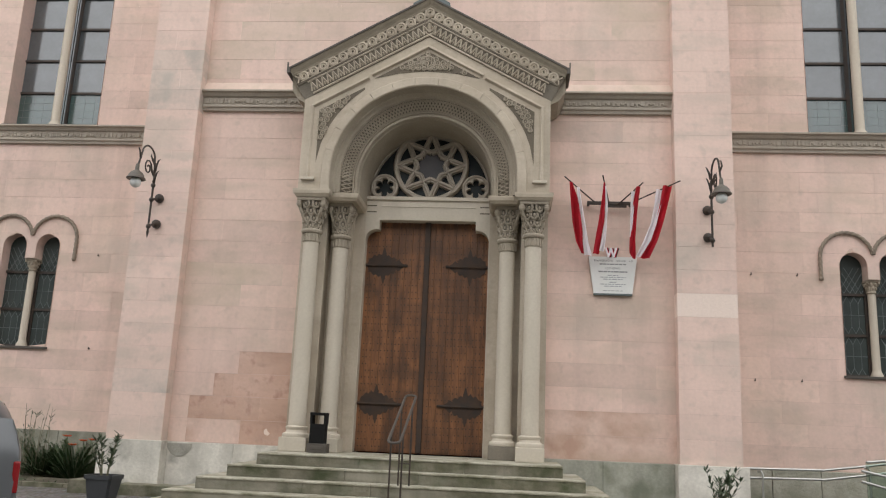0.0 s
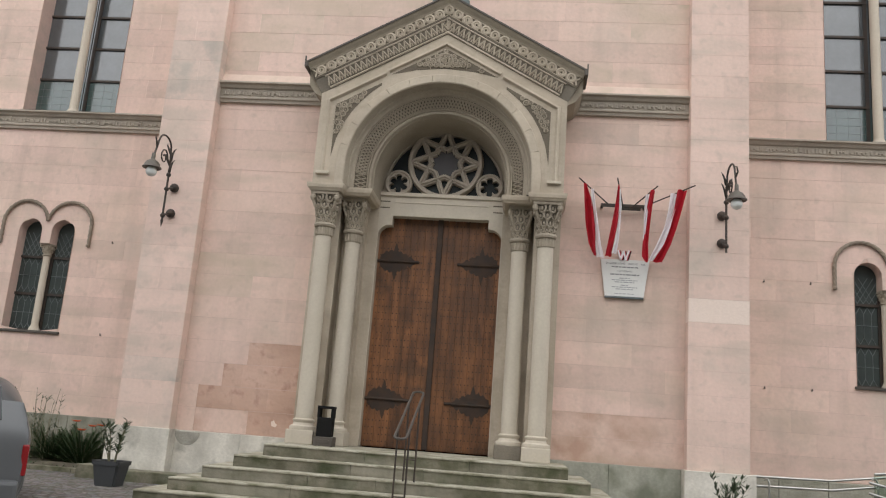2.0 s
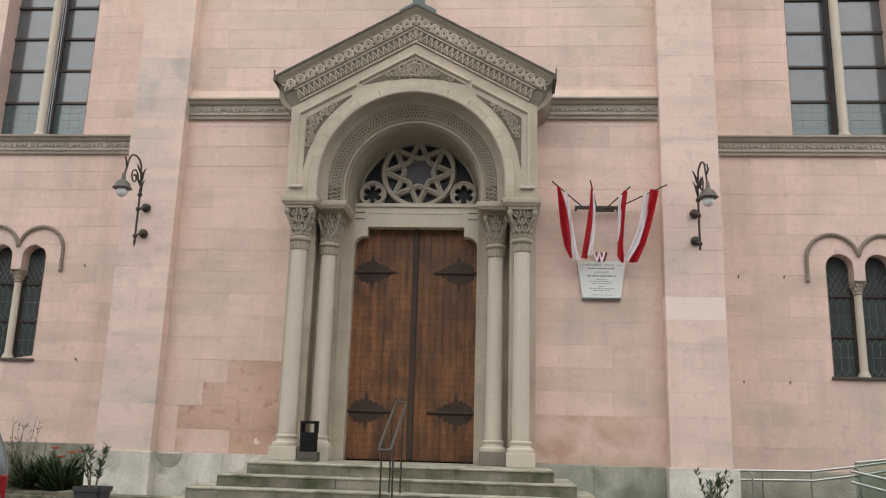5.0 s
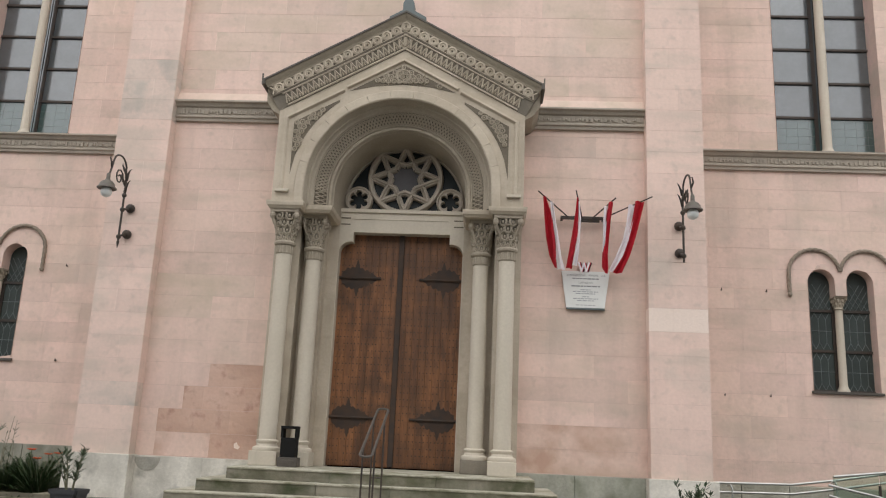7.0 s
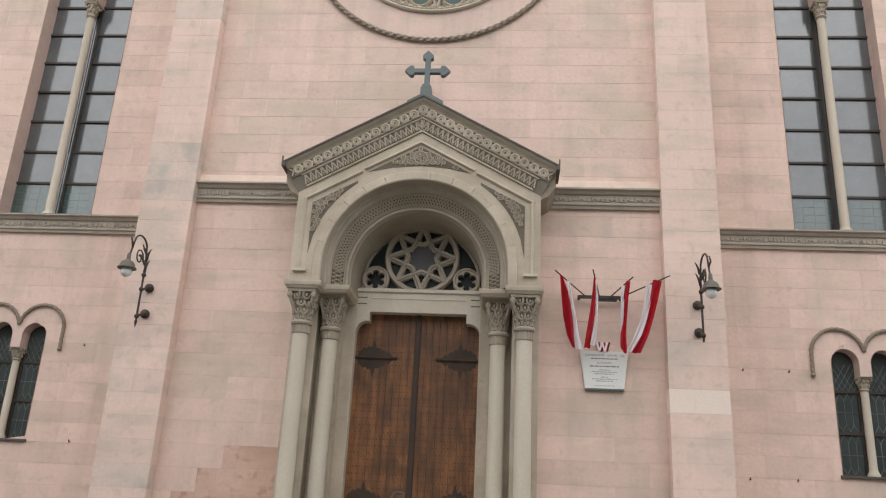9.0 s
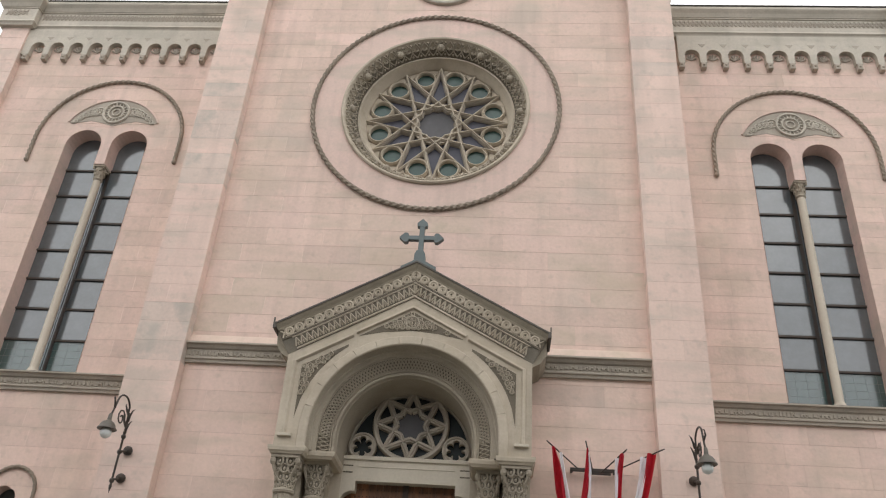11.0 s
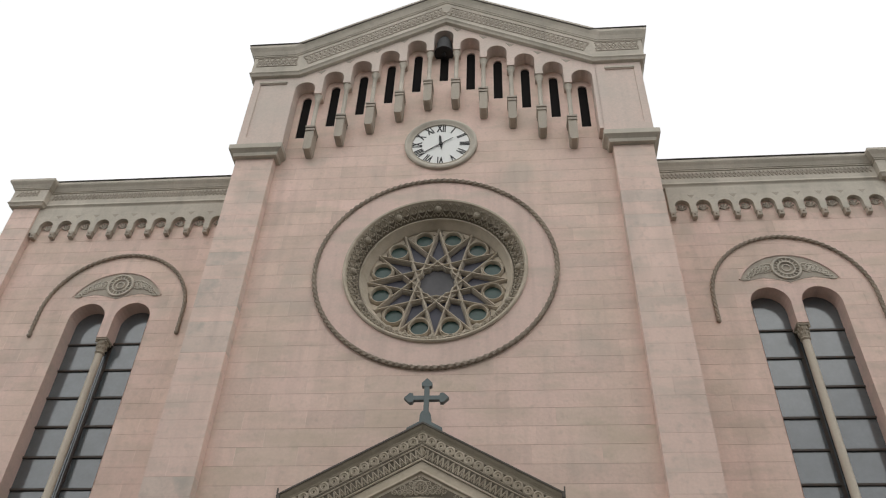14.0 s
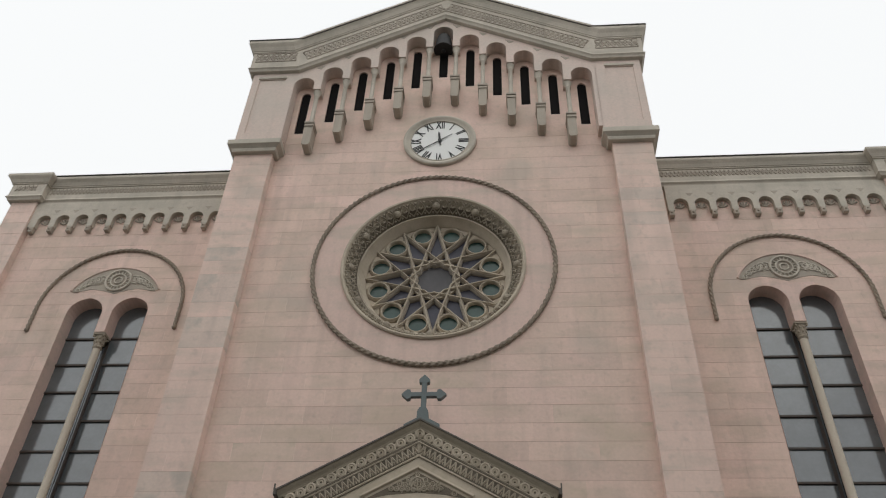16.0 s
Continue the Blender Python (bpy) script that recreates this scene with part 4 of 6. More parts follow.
def twin_window(s, spec, rows, low):
    cx = s * 8.45
    w = thing("window_low" if low else "window_high",
              "small twin round-arched leaded window with a centre column" if low else "tall twin round-arched window with dark glazing bars and a slender column", "window", kind="structure")
    yg = WING + (0.26 if low else 0.42)
    half, pier, z0, zcap, zt = (spec[k] for k in ("half", "pier", "z0", "zcap", "ztop"))
    r = (half - pier) / 2
    for k in (-1, 1):
        c = cx + k * (pier + r)
        # panes row by row
        zs = [z0 + (zt - z0) * i / rows for i in range(rows + 1)] if low else [z0] + [8.55 + 0.775 * i for i in range(7)] + [zt]
        for i in range(rows):
            a, b = zs[i], zs[i + 1]
            edge_l, edge_r = [], []
            for j in range(7):
                z = a + (b - a) * j / 6
                hw = r + 0.06 if z < zt - r else math.sqrt(max(0.0, (r + 0.06) ** 2 - (z - zt + r) ** 2))
                inner = pier + r - 0.012 if z < zcap - 0.1 else hw
                edge_r.append((c + (hw if k > 0 else inner), z))
                edge_l.append((c - (inner if k > 0 else hw), z))
            bm = bmesh.new()
            tilt = 0.006 * random.Random(i * 7 + k).uniform(-1, 1)
            prism(bm, edge_r + edge_l[::-1], yg + tilt, yg + 0.02 + tilt)
            # the lowest high pane carries its green reflection as colour
            part("pane", bm, LOWPANE if low else SEAPANE if i == 0 else PANE, w)
            if i:
                bm = bmesh.new()
                box(bm, c - r - 0.05, c + r + 0.05, yg - 0.04, yg, a - 0.025, a + 0.025)
                part("glazing_bar", bm, IRON, w)
        bm = bmesh.new()
        sweep(bm, light_outline(cx, c, r + 0.05, z0, zt + 0.05), [(-0.02, yg - 0.03), (0.05, yg - 0.03), (0.05, yg), (-0.02, yg)], closed=True, ring=True)
        part("window_frame", bm, IRON, w)
        # leading
        bm = bmesh.new()
        if low:
            for i in range(2):
                za, zb = zs[i] + 0.03, zs[i + 1] - 0.03
                for q in (-1, 0, 1):
                    x = c + q * r * 0.55
                    rod(bm, (x, yg - 0.004, za + 0.14), (x, yg - 0.004, zb - 0.14), 0.006, 4)
                    for e in (-1, 1):
                        rod(bm, (x, yg - 0.004, za + 0.14), (x + e * r * 0.275, yg - 0.004, za + 0.01), 0.006, 4)
                        rod(bm, (x, yg - 0.004, zb - 0.14), (x + e * r * 0.275, yg - 0.004, zb - 0.01), 0.006, 4)
                rod(bm, (c - r, yg - 0.004, (za + zb) / 2), (c + r, yg - 0.004, (za + zb) / 2), 0.006, 4)
            for q in range(-4, 5):
                for e in (-1, 1):
                    za, zb = zs[2] + 0.03, zt - r
                    x0 = c + q * r * 0.42
                    xb = max(c - r, min(c + r, x0 + e * (zb - za) * 0.6))
                    if abs(x0 - c) < r and abs(xb - x0) > 0.02:
                        rod(bm, (x0, yg - 0.004, za), (xb, yg - 0.004, za + abs(xb - x0) / 0.6), 0.006, 4)
            tagged(part("leading", bm, LEAD, w), kind="stuff")
        else:
            for q in (-1, 0, 1, 2):
                rod(bm, (c + (q - 0.5) * r * 0.5, yg - 0.003, z0 + 0.02), (c + (q - 0.5) * r * 0.5, yg - 0.003, z0 + 0.86), 0.004, 4)
            for q in range(5):
                rod(bm, (c - r, yg - 0.003, z0 + 0.15 + q * 0.17), (c + r, yg - 0.003, z0 + 0.15 + q * 0.17), 0.004, 4)
            tagged(part("leading", bm, LEAD, w), kind="stuff")
    rc = 0.075 if low else 0.095
    hc = 0.26 if low else 0.42
    bm = bmesh.new()
    column(bm, cx, WING + 0.17, z0, zcap - hc + 0.01, rc)
    part("centre_column", bm, COLUMN, w, "slender stone column", smooth=True)
    bm = bmesh.new()
    capital(bm, cx, WING + 0.17, zcap - hc, rc, hc, pier + 0.02)
    part("capital", bm, CARVED, w)
    bm = bmesh.new()
    box(bm, cx - half - 0.04, cx + half + 0.04, WING - 0.045, yg + 0.02, z0 - 0.045, z0 + 0.005, 0.008)
    part("sill", bm, METALROOF, w)
    bm = bmesh.new()
    c1, c2, zs2 = cx - pier - r, cx + pier + r, zt - r
    prism(bm, arc(c1, zs2, r + 0.004, 90, 0, 12) + [(cx - pier + 0.004, zcap), (cx + pier - 0.004, zcap)] + arc(c2, zs2, r + 0.004, 180, 90, 12) + [(c2, zt + 0.10), (c1, zt + 0.10)], WING + 0.001, WING + 0.02)
    part("spandrel_render", bm, PLAIN, w)
    # cable hood
    if low:
        path = [(cx - 0.98, 4.74)] + arc(cx - 0.49, 5.13, 0.49, 180, 12, 24) + arc(cx + 0.49, 5.13, 0.49, 168, 0, 24) + [(cx + 0.98, 4.74)]
        rr, stops = 0.036, ((cx - 0.98, 4.74), (cx + 0.98, 4.74))
    else:
        path = [(cx - 1.9, 13.25)] + arc(cx, 13.9, 1.9, 180, 0, 60) + [(cx + 1.9, 13.25)]
        rr, stops = 0.046, ((cx - 1.9, 13.25), (cx + 1.9, 13.25))
    bm = bmesh.new()
    rope(bm, fine(path, 0.02), rr, WING - 0.025, False, 0.11 if low else 0.15, 0.17 if low else 0.24)
    for p in stops:
        ball(bm, (p[0], WING - 0.03, p[1] - 0.03), rr * 1.25, 10, 6)
    part("cable_hood", bm, CABLE, w)
    if not low:
        top = arc(cx, 13.9, 1.30, 155, 25, 30)
        bm = bmesh.new()
        under = [(cx + 0.98, 14.42), (cx + 0.6, 14.5), (cx + 0.3, 14.44), (cx, 14.34), (cx - 0.3, 14.44), (cx - 0.6, 14.5), (cx - 0.98, 14.42)]
        prism(bm, top + under, WING - 0.003, WING + 0.01)
        lun = part("carved_lunette", bm, CORNICE, w)
        bm = bmesh.new()
        for rr2, t in ((0.33, 0.035), (0.20, 0.025), (0.1, 0.02)):
            sweep(bm, circle(cx, 14.77, rr2, 32), tube_profile(t, WING - 0.02, 6), closed=True, ring=True)
        for i in range(18):
            a = 2 * math.pi * i / 18
            rod(bm, (cx + 0.22 * math.cos(a), WING - 0.02, 14.77 + 0.22 * math.sin(a)), (cx + 0.31 * math.cos(a), WING - 0.02, 14.77 + 0.31 * math.sin(a)), 0.018, 5)
        part("medallion", bm, TOPSTONE, lun)
        bm = bmesh.new()
        for e in (-1, 1):
            for i in range(6):
                f = i / 5
                c2 = (cx + e * (0.44 + 0.56 * f), 14.80 - 0.33 * f * f)
                rad = 0.12 - 0.07 * f
                sweep(bm, circle(*c2, rad, 14), tube_profile(0.017, WING - 0.015, 5), closed=True, ring=True)
                ball(bm, (c2[0] - 0.02 * e, WING - 0.012, c2[1] + 0.02), rad * 0.3, 7, 4)
                rod(bm, (c2[0], WING - 0.012, c2[1] - rad), (c2[0] + 0.10 * e, WING - 0.012, c2[1] - rad - 0.05 * (1 - f)), 0.016, 5)
                sweep(bm, circle(c2[0] + 0.03 * e, c2[1] - 0.02, rad * 0.45, 10), tube_profile(0.017, WING - 0.015, 5), closed=True, ring=True)
        part("scroll_carving", bm, TOPSTONE, lun)
        bm = bmesh.new()
        sweep(bm, top, tube_profile(0.025, WING - 0.01, 6), ring=True)
        part("lunette_edge", bm, PLAIN, lun)


for s in (-1, 1):
    twin_window(s, UPWIN, 8, False)
    twin_window(s, LOWWIN, 3, True)

# ---- portal ----
SPRING = 5.93
portal_ob = thing("stone_portal", "carved limestone church portal with a gabled round arch on columns", "portal", kind="structure")
bm = bmesh.new()
arch_in = [(-1.8, 5.62), *arc(0, SPRING, 1.8, 180, 0, 40), (1.8, 5.62)]
prism(bm, [(-2.2, 5.62), *arch_in, (2.2, 5.62), (2.2, 7.32), (0, 8.56), (-2.2, 7.32)], -0.85, 0.0)
part("gable_face", bm, STONE, portal_ob)


# carved spandrels, two at the sides, one at the top: sunk depth painted as dark plates
def inside(p, poly):
    x, z = p
    odd = False
    for (x1, z1), (x2, z2) in zip(poly, poly[1:] + poly[:1]):
        if (z1 > z) != (z2 > z) and x < (x2 - x1) * (z - z1) / (z2 - z1) + x1:
            odd = not odd
    return odd


def pack_rings(bm, poly, y, step=0.098):
    """Pierced carving: rings of uneven size with knobs between, packed over a dark panel."""
    rnd = random.Random(17)
    xs, zs = [p[0] for p in poly], [p[1] for p in poly]
    row = 0
    z = min(zs) + 0.03
    while z < max(zs):
        x = min(xs) + (step / 2 if row % 2 else 0)
        while x < max(xs):
            px, pz, r = x + rnd.uniform(-0.012, 0.012), z + rnd.uniform(-0.01, 0.01), step * rnd.uniform(0.30, 0.46)
            if all(inside((px + dx, pz + dz), poly) for dx, dz in ((0.04, 0), (-0.04, 0), (0, 0.035), (0, -0.035))):
                sweep(bm, circle(px, pz, r, 10), tube_profile(0.014, y, 4), closed=True, ring=True)
                ball(bm, (px, y, pz), r * 0.42, 6, 4)
                a = rnd.uniform(0, 6.28)
                rod(bm, (px + r * math.cos(a), y, pz + r * math.sin(a)), (px + step * 0.75 * math.cos(a), y + 0.004, pz + step * 0.75 * math.sin(a)), 0.012, 4)
            x += step
        z += step * 0.87
        row += 1


def clip_low(x, off):
    return SPRING + math.sqrt(max(0.0, (1.8 + off) ** 2 - x * x))


for s in (-1, 1):
    pts = [(s * 1.92, 6.2)]
    for i in range(13):
        x = 1.92 - (1.92 - 1.12) * i / 12
        pts.append((s * x, clip_low(x, 0.13)))
    for i in range(7):
        x = 1.12 + (1.92 - 1.12) * i / 6
        pts.append((s * x, max(8.17 - x * 0.556, clip_low(x, 0.13) + 0.02)))
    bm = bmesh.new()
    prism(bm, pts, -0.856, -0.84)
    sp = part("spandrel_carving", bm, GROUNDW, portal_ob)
    bm = bmesh.new()
    pack_rings(bm, pts, -0.866)
    part("tendrils", bm, CARVED, sp)
    bm = bmesh.new()
    edge = [(s * 2.04, 5.84), (s * 2.04, 7.17), (s * 1.05, 7.72)]
    sweep(bm, edge if s < 0 else edge[::-1], [(0.05, -0.85), (0.04, -0.89), (0.0, -0.90), (-0.02, -0.87), (-0.03, -0.85)], ring=True)
    part("spandrel_moulding", bm, STONE, sp)
    bm = bmesh.new()
    box(bm, s * 2.03 - 0.12, s * 2.03 + 0.12, -0.91, -0.84, 5.79, 5.84, 0.01)
    part("spandrel_foot", bm, COLUMN, sp)
bm = bmesh.new()
prism(bm, [(-0.95, 7.72), (-0.5, 7.82), (0, 7.86), (0.5, 7.82), (0.95, 7.72), (0, 8.24)], -0.856, -0.84)
sp = part("apex_carving", bm, GROUNDW, portal_ob)
bm = bmesh.new()
pack_rings(bm, [(-0.95, 7.72), (-0.5, 7.82), (0, 7.86), (0.5, 7.82), (0.95, 7.72), (0, 8.24)], -0.866)
sweep(bm, circle(0, 8.02, 0.12, 20), tube_profile(0.018, -0.868, 5), closed=True, ring=True)
part("tendrils", bm, CARVED, sp)
bm = bmesh.new()
sweep(bm, [(-1.0, 7.78), (0, 8.33), (1.0, 7.78)], [(0.04, -0.85), (0.03, -0.89), (-0.01, -0.90), (-0.03, -0.86), (-0.03, -0.85)], ring=True)
part("apex_moulding", bm, STONE, sp)

path = [(-1.64, 5.62)] + arc(0, SPRING, 1.64, 180, 0, 48) + [(1.64, 5.62)]
# soffit shade under the arch is put into the darker stone
bm = bmesh.new()
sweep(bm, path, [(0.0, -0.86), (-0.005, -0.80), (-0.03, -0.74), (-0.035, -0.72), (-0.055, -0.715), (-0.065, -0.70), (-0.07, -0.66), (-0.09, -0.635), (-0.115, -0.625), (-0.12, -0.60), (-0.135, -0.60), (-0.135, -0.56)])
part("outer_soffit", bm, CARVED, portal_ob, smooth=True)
for i in range(13):
    a0, a1 = 180 - 180 * i / 13, 180 - 180 * (i + 1) / 13
    pa = arc(0, SPRING, 1.64, a0 - 0.05, a1 + 0.05, 6)
    if i == 0:
        pa = [(-1.64, 5.62)] + pa
    if i == 12:
        pa = pa + [(1.64, 5.62)]
    bm = bmesh.new()
    sweep(bm, pa, [(0.165, -0.8), (0.165, -0.885), (0.155, -0.9), (0.02, -0.905), (0.0, -0.89), (0.0, -0.8)], ring=True)
    part("voussoir", bm, STONE, portal_ob)
# shade between the strands is painted as a dark band
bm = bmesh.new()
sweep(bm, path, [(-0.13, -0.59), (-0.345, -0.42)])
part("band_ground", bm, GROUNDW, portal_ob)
bm = bmesh.new()
for i in range(74):
    a0 = math.pi * (1 - i / 74)
    a1 = math.pi * (1 - (i + 1) / 74)
    for f in (0.0, 0.5, 1.0):
        rr = 1.49 - 0.175 * f
        ball(bm, (rr * math.cos(a0 if f == 0.5 else (a0 + a1) / 2), -0.583 + 0.14 * f, SPRING + rr * math.sin(a0 if f == 0.5 else (a0 + a1) / 2)), 0.015, 5, 3)
    for lo, hi in ((0, 0.5), (0.5, 0), (0.5, 1), (1, 0.5)):
        q = []
        for a, f in ((a0, lo), (a1, hi)):
            rr = 1.49 - 0.175 * f
            q.append((rr * math.cos(a), -0.575 + 0.14 * f - 0.012, SPRING + rr * math.sin(a)))
        rod(bm, q[0], q[1], 0.0145, 5)
for s in (-1, 1):
    for k in range(4):
        z0, z1 = 5.64 + 0.075 * k, 5.64 + 0.075 * (k + 1)
        for lo, hi in ((0, 1), (1, 0)):
            rod(bm, (s * (1.49 - 0.175 * lo), -0.587 + 0.14 * lo, z0), (s * (1.49 - 0.175 * hi), -0.587 + 0.14 * hi, z1), 0.011, 4)
tagged(part("interlace_band", bm, CARVED, portal_ob), kind="stuff")
# inner ring likewise darker than the portal stone, its shade in the colour
bm = bmesh.new()
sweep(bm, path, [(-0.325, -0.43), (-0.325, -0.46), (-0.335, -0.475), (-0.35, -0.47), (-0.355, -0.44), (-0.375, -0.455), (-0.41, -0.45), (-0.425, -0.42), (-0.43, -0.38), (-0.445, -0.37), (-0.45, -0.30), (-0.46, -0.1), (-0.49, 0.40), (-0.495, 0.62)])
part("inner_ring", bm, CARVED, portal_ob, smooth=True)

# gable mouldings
# both frieze grounds are dark to paint the shade behind their carving
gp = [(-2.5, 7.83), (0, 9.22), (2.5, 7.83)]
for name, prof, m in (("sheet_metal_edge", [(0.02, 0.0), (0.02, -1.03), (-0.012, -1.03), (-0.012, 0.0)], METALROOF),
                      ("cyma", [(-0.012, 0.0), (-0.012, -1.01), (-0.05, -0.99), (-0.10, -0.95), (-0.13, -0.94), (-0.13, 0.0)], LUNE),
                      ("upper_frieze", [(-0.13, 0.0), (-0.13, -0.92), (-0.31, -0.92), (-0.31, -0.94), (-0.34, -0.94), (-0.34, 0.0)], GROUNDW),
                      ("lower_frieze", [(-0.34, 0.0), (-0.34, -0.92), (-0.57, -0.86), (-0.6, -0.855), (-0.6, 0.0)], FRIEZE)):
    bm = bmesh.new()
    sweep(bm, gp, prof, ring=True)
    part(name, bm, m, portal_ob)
slope = math.atan2(1.39, 2.5)
for s in (-1, 1):
    d = Vector((s * math.cos(slope), -math.sin(slope)))
    nrm = Vector((s * math.sin(slope), math.cos(slope)))
    top = Vector((0, 9.22))
    for i in range(14):
        c = top + d * (0.12 + 0.197 * i) - nrm * 0.22
        bm = bmesh.new()
        sweep(bm, circle(c.x, c.y, 0.070, 14), tube_profile(0.023, -0.93, 5), closed=True, ring=True)
        sweep(bm, circle(c.x, c.y, 0.034, 10), tube_profile(0.015, -0.93, 5), closed=True, ring=True)
        for e in (-1, 1):
            p = c + d * 0.0985
            u = d * 0.05 + nrm * (0.075 * e)
            rod(bm, (p.x - u.x, -0.93, p.y - u.y), (p.x + u.x, -0.93, p.y + u.y), 0.014, 5)
            p2 = c + nrm * 0.085 * e
            rod(bm, (p2.x - d.x * 0.1, -0.93, p2.y - d.y * 0.1), (p2.x + d.x * 0.1, -0.93, p2.y + d.y * 0.1), 0.012, 4)
        part("frieze_rosette", bm, STONE, portal_ob)
    for i in range(24):
        a = top + d * (0.08 + 0.108 * i)
        bm = bmesh.new()
        for e in (0, 1):
            p = a - nrm * 0.385 + d * 0.054
            q = a - nrm * 0.535 + d * (0.108 * e)
            rod(bm, (p.x, -0.918, p.y), (q.x, -0.878, q.y), 0.019, 4)
        p, q = a - nrm * 0.475 + d * 0.054, a - nrm * 0.53 + d * 0.054
        rod(bm, (p.x, -0.895, p.y), (q.x, -0.88, q.y), 0.014, 4)
        p, q = a - nrm * 0.575, a - nrm * 0.575 + d * 0.108
        rod(bm, (p.x, -0.868, p.y), (q.x, -0.868, q.y), 0.02, 5)
        p, q = a - nrm * 0.36, a - nrm * 0.36 + d * 0.108
        rod(bm, (p.x, -0.925, p.y), (q.x, -0.925, q.y), 0.016, 5)
        part("frieze_chevron", bm, STONE, portal_ob)
    # eaves return to the wall, gutter spike at the tip
    bm = bmesh.new()
    x0, x1 = sorted((s * 2.2, s * 2.44))
    prism(bm, [(s * 2.19, 7.24), (s * 2.34, 7.32), (s * 2.45, 7.48), (s * 2.47, 7.80), (s * 2.19, 7.98)], -0.84, 0.0)
    part("eaves_return", bm, LUNE, portal_ob)
    bm = bmesh.new()
    box(bm, s * 2.5 - 0.03, s * 2.5 + 0.03, -1.04, -0.4, 7.74, 7.86, 0.01)
    box(bm, s * 2.52 - 0.012, s * 2.52 + 0.012, -1.03, -1.0, 7.85, 7.95)
    part("gutter_end", bm, METALROOF, portal_ob)

# piers, imposts, columns
for s in (-1, 1):
    bm = bmesh.new()
    for a, b, y0 in ((1.74, 2.2, -0.36), (1.36, 1.76, -0.02), (1.16, 1.4, 0.25)):
        x0, x1 = sorted((s * a, s * b))
        box(bm, x0, x1, y0, 0.7, 1.12, 5.5 if a > 1.2 else 5.5)
    part("jamb", bm, STONE, portal_ob)
    bm = bmesh.new()
    plan = [(-2.22, 0.0), (-2.22, -0.87), (-1.66, -0.87), (-1.66, -0.62), (-1.2, -0.62), (-1.2, 0.3)]
    if s > 0:
        plan = [(-x, y) for x, y in plan[::-1]]
    run(bm, plan, [(-0.35, 0.0), (0.0, 0.0), (0.02, 0.03), (0.04, 0.05), (0.05, 0.10), (0.05, 0.13), (-0.35, 0.13)], 5.49)
    part("impost", bm, STONE, portal_ob)
    bm = bmesh.new()
    x0, x1 = sorted((s * 1.22, s * 2.18))
    box(bm, x0, x1, -0.6, 0.3, 5.495, 5.63)
    x0, x1 = sorted((s * 1.66, s * 2.18))
    box(bm, x0, x1, -0.84, -0.3, 5.495, 5.625)
    part("impost_core", bm, STONE, portal_ob)
    for x, y, half, zc in ((1.95, -0.60, 0.25, 4.88), (1.5, -0.25, 0.22, 4.86)):
        col = thing("portal_column", "smooth round stone column with a carved foliage capital", "column", group="columns of the portal", kind="structure")
        x *= s
        bm = bmesh.new()
        lathe(bm, [(0.145, 0), (0.145, 0.3), (0.135, zc - 1.47)], x, y, 1.47, 24)
        part("shaft", bm, COLUMN, col, smooth=True)
        bm = bmesh.new()
        lathe(bm, [(0.225, 0), (0.235, 0.03), (0.225, 0.07), (0.18, 0.09), (0.165, 0.13), (0.185, 0.16), (0.185, 0.18), (0.15, 0.20)], x, y, 1.36, 24)
        part("base", bm, COLUMN, col, smooth=True)
        bm = bmesh.new()
        dark = half < 0.24 and s > 0
        box(bm, x - 0.235, x + 0.235, y - 0.235, y + 0.235, 1.14, 1.37, 0.015)
        part("pedestal", bm, FRIEZE if dark else COLUMN, col)
        bm = bmesh.new()
        z = zc - 0.17
        lathe(bm, [(0.14, 0), (0.15, 0.02), (0.148, 0.15), (0.18, 0.17), (0.19, 0.20), (0.18, 0.23), (0.145, 0.245)], x, y, z, 20)
        for i in range(16):
            a = 2 * math.pi * i / 16
            rod(bm, (x + 0.152 * math.cos(a), y + 0.152 * math.sin(a), z + 0.02), (x + 0.152 * math.cos(a), y + 0.152 * math.sin(a), z + 0.15), 0.012, 4)
        part("necking", bm, CARVED, col)
        bm = bmesh.new()
        z = zc + 0.06
        h = 5.49 - z
        lathe(bm, [(0.14, 0), (0.15, 0.1), (0.18, 0.6 * h), (half * 0.9, h - 0.01)], x, y, z, 16)
        # dark core: deep shade between the leaves put into its colour
        part("bell", bm, FRIEZE, col)
        bm = bmesh.new()
        box(bm, x - half, x + half, y - half, y + half, z + h - 0.06, z + h, 0.01)
        for row, (f, count, rr, tube) in enumerate(((0.12, 10, 0.042, 0.015), (0.34, 10, 0.055, 0.018), (0.58, 10, 0.058, 0.018), (0.80, 8, 0.060, 0.020))):
            out = (0.145 + (half * 1.02 - 0.145) * f ** 1.5)
            for k in range(count):
                tmp = bmesh.new()
                zc2 = z + f * h
                sweep(tmp, [(u, v * 1.25 - zc2 * 0.25) for u, v in circle(0, zc2, rr, 10)], tube_profile(tube, -out, 5), closed=True, ring=True)
                ball(tmp, (0, -out - 0.006, zc2 - 0.01), rr * 0.42, 6, 4, 1.5)
                for e in (-1, 1):
                    bent(tmp, [(0, -out + 0.012, zc2 - rr * 1.5), (e * rr * 0.9, -out - 0.004, zc2 - rr * 0.5), (e * rr * 1.25, -out - 0.012, zc2 + rr * 0.8)], 0.013, 4, 0.006)
                tmp.transform(Matrix.Translation((x, y, 0)) @ Matrix.Rotation(2 * math.pi * (k + 0.5 * (row % 2)) / count, 4, "Z"))
                me = bpy.data.meshes.new("tmp")
                tmp.to_mesh(me)
                tmp.free()
                bm.from_mesh(me)
                bpy.data.meshes.remove(me)
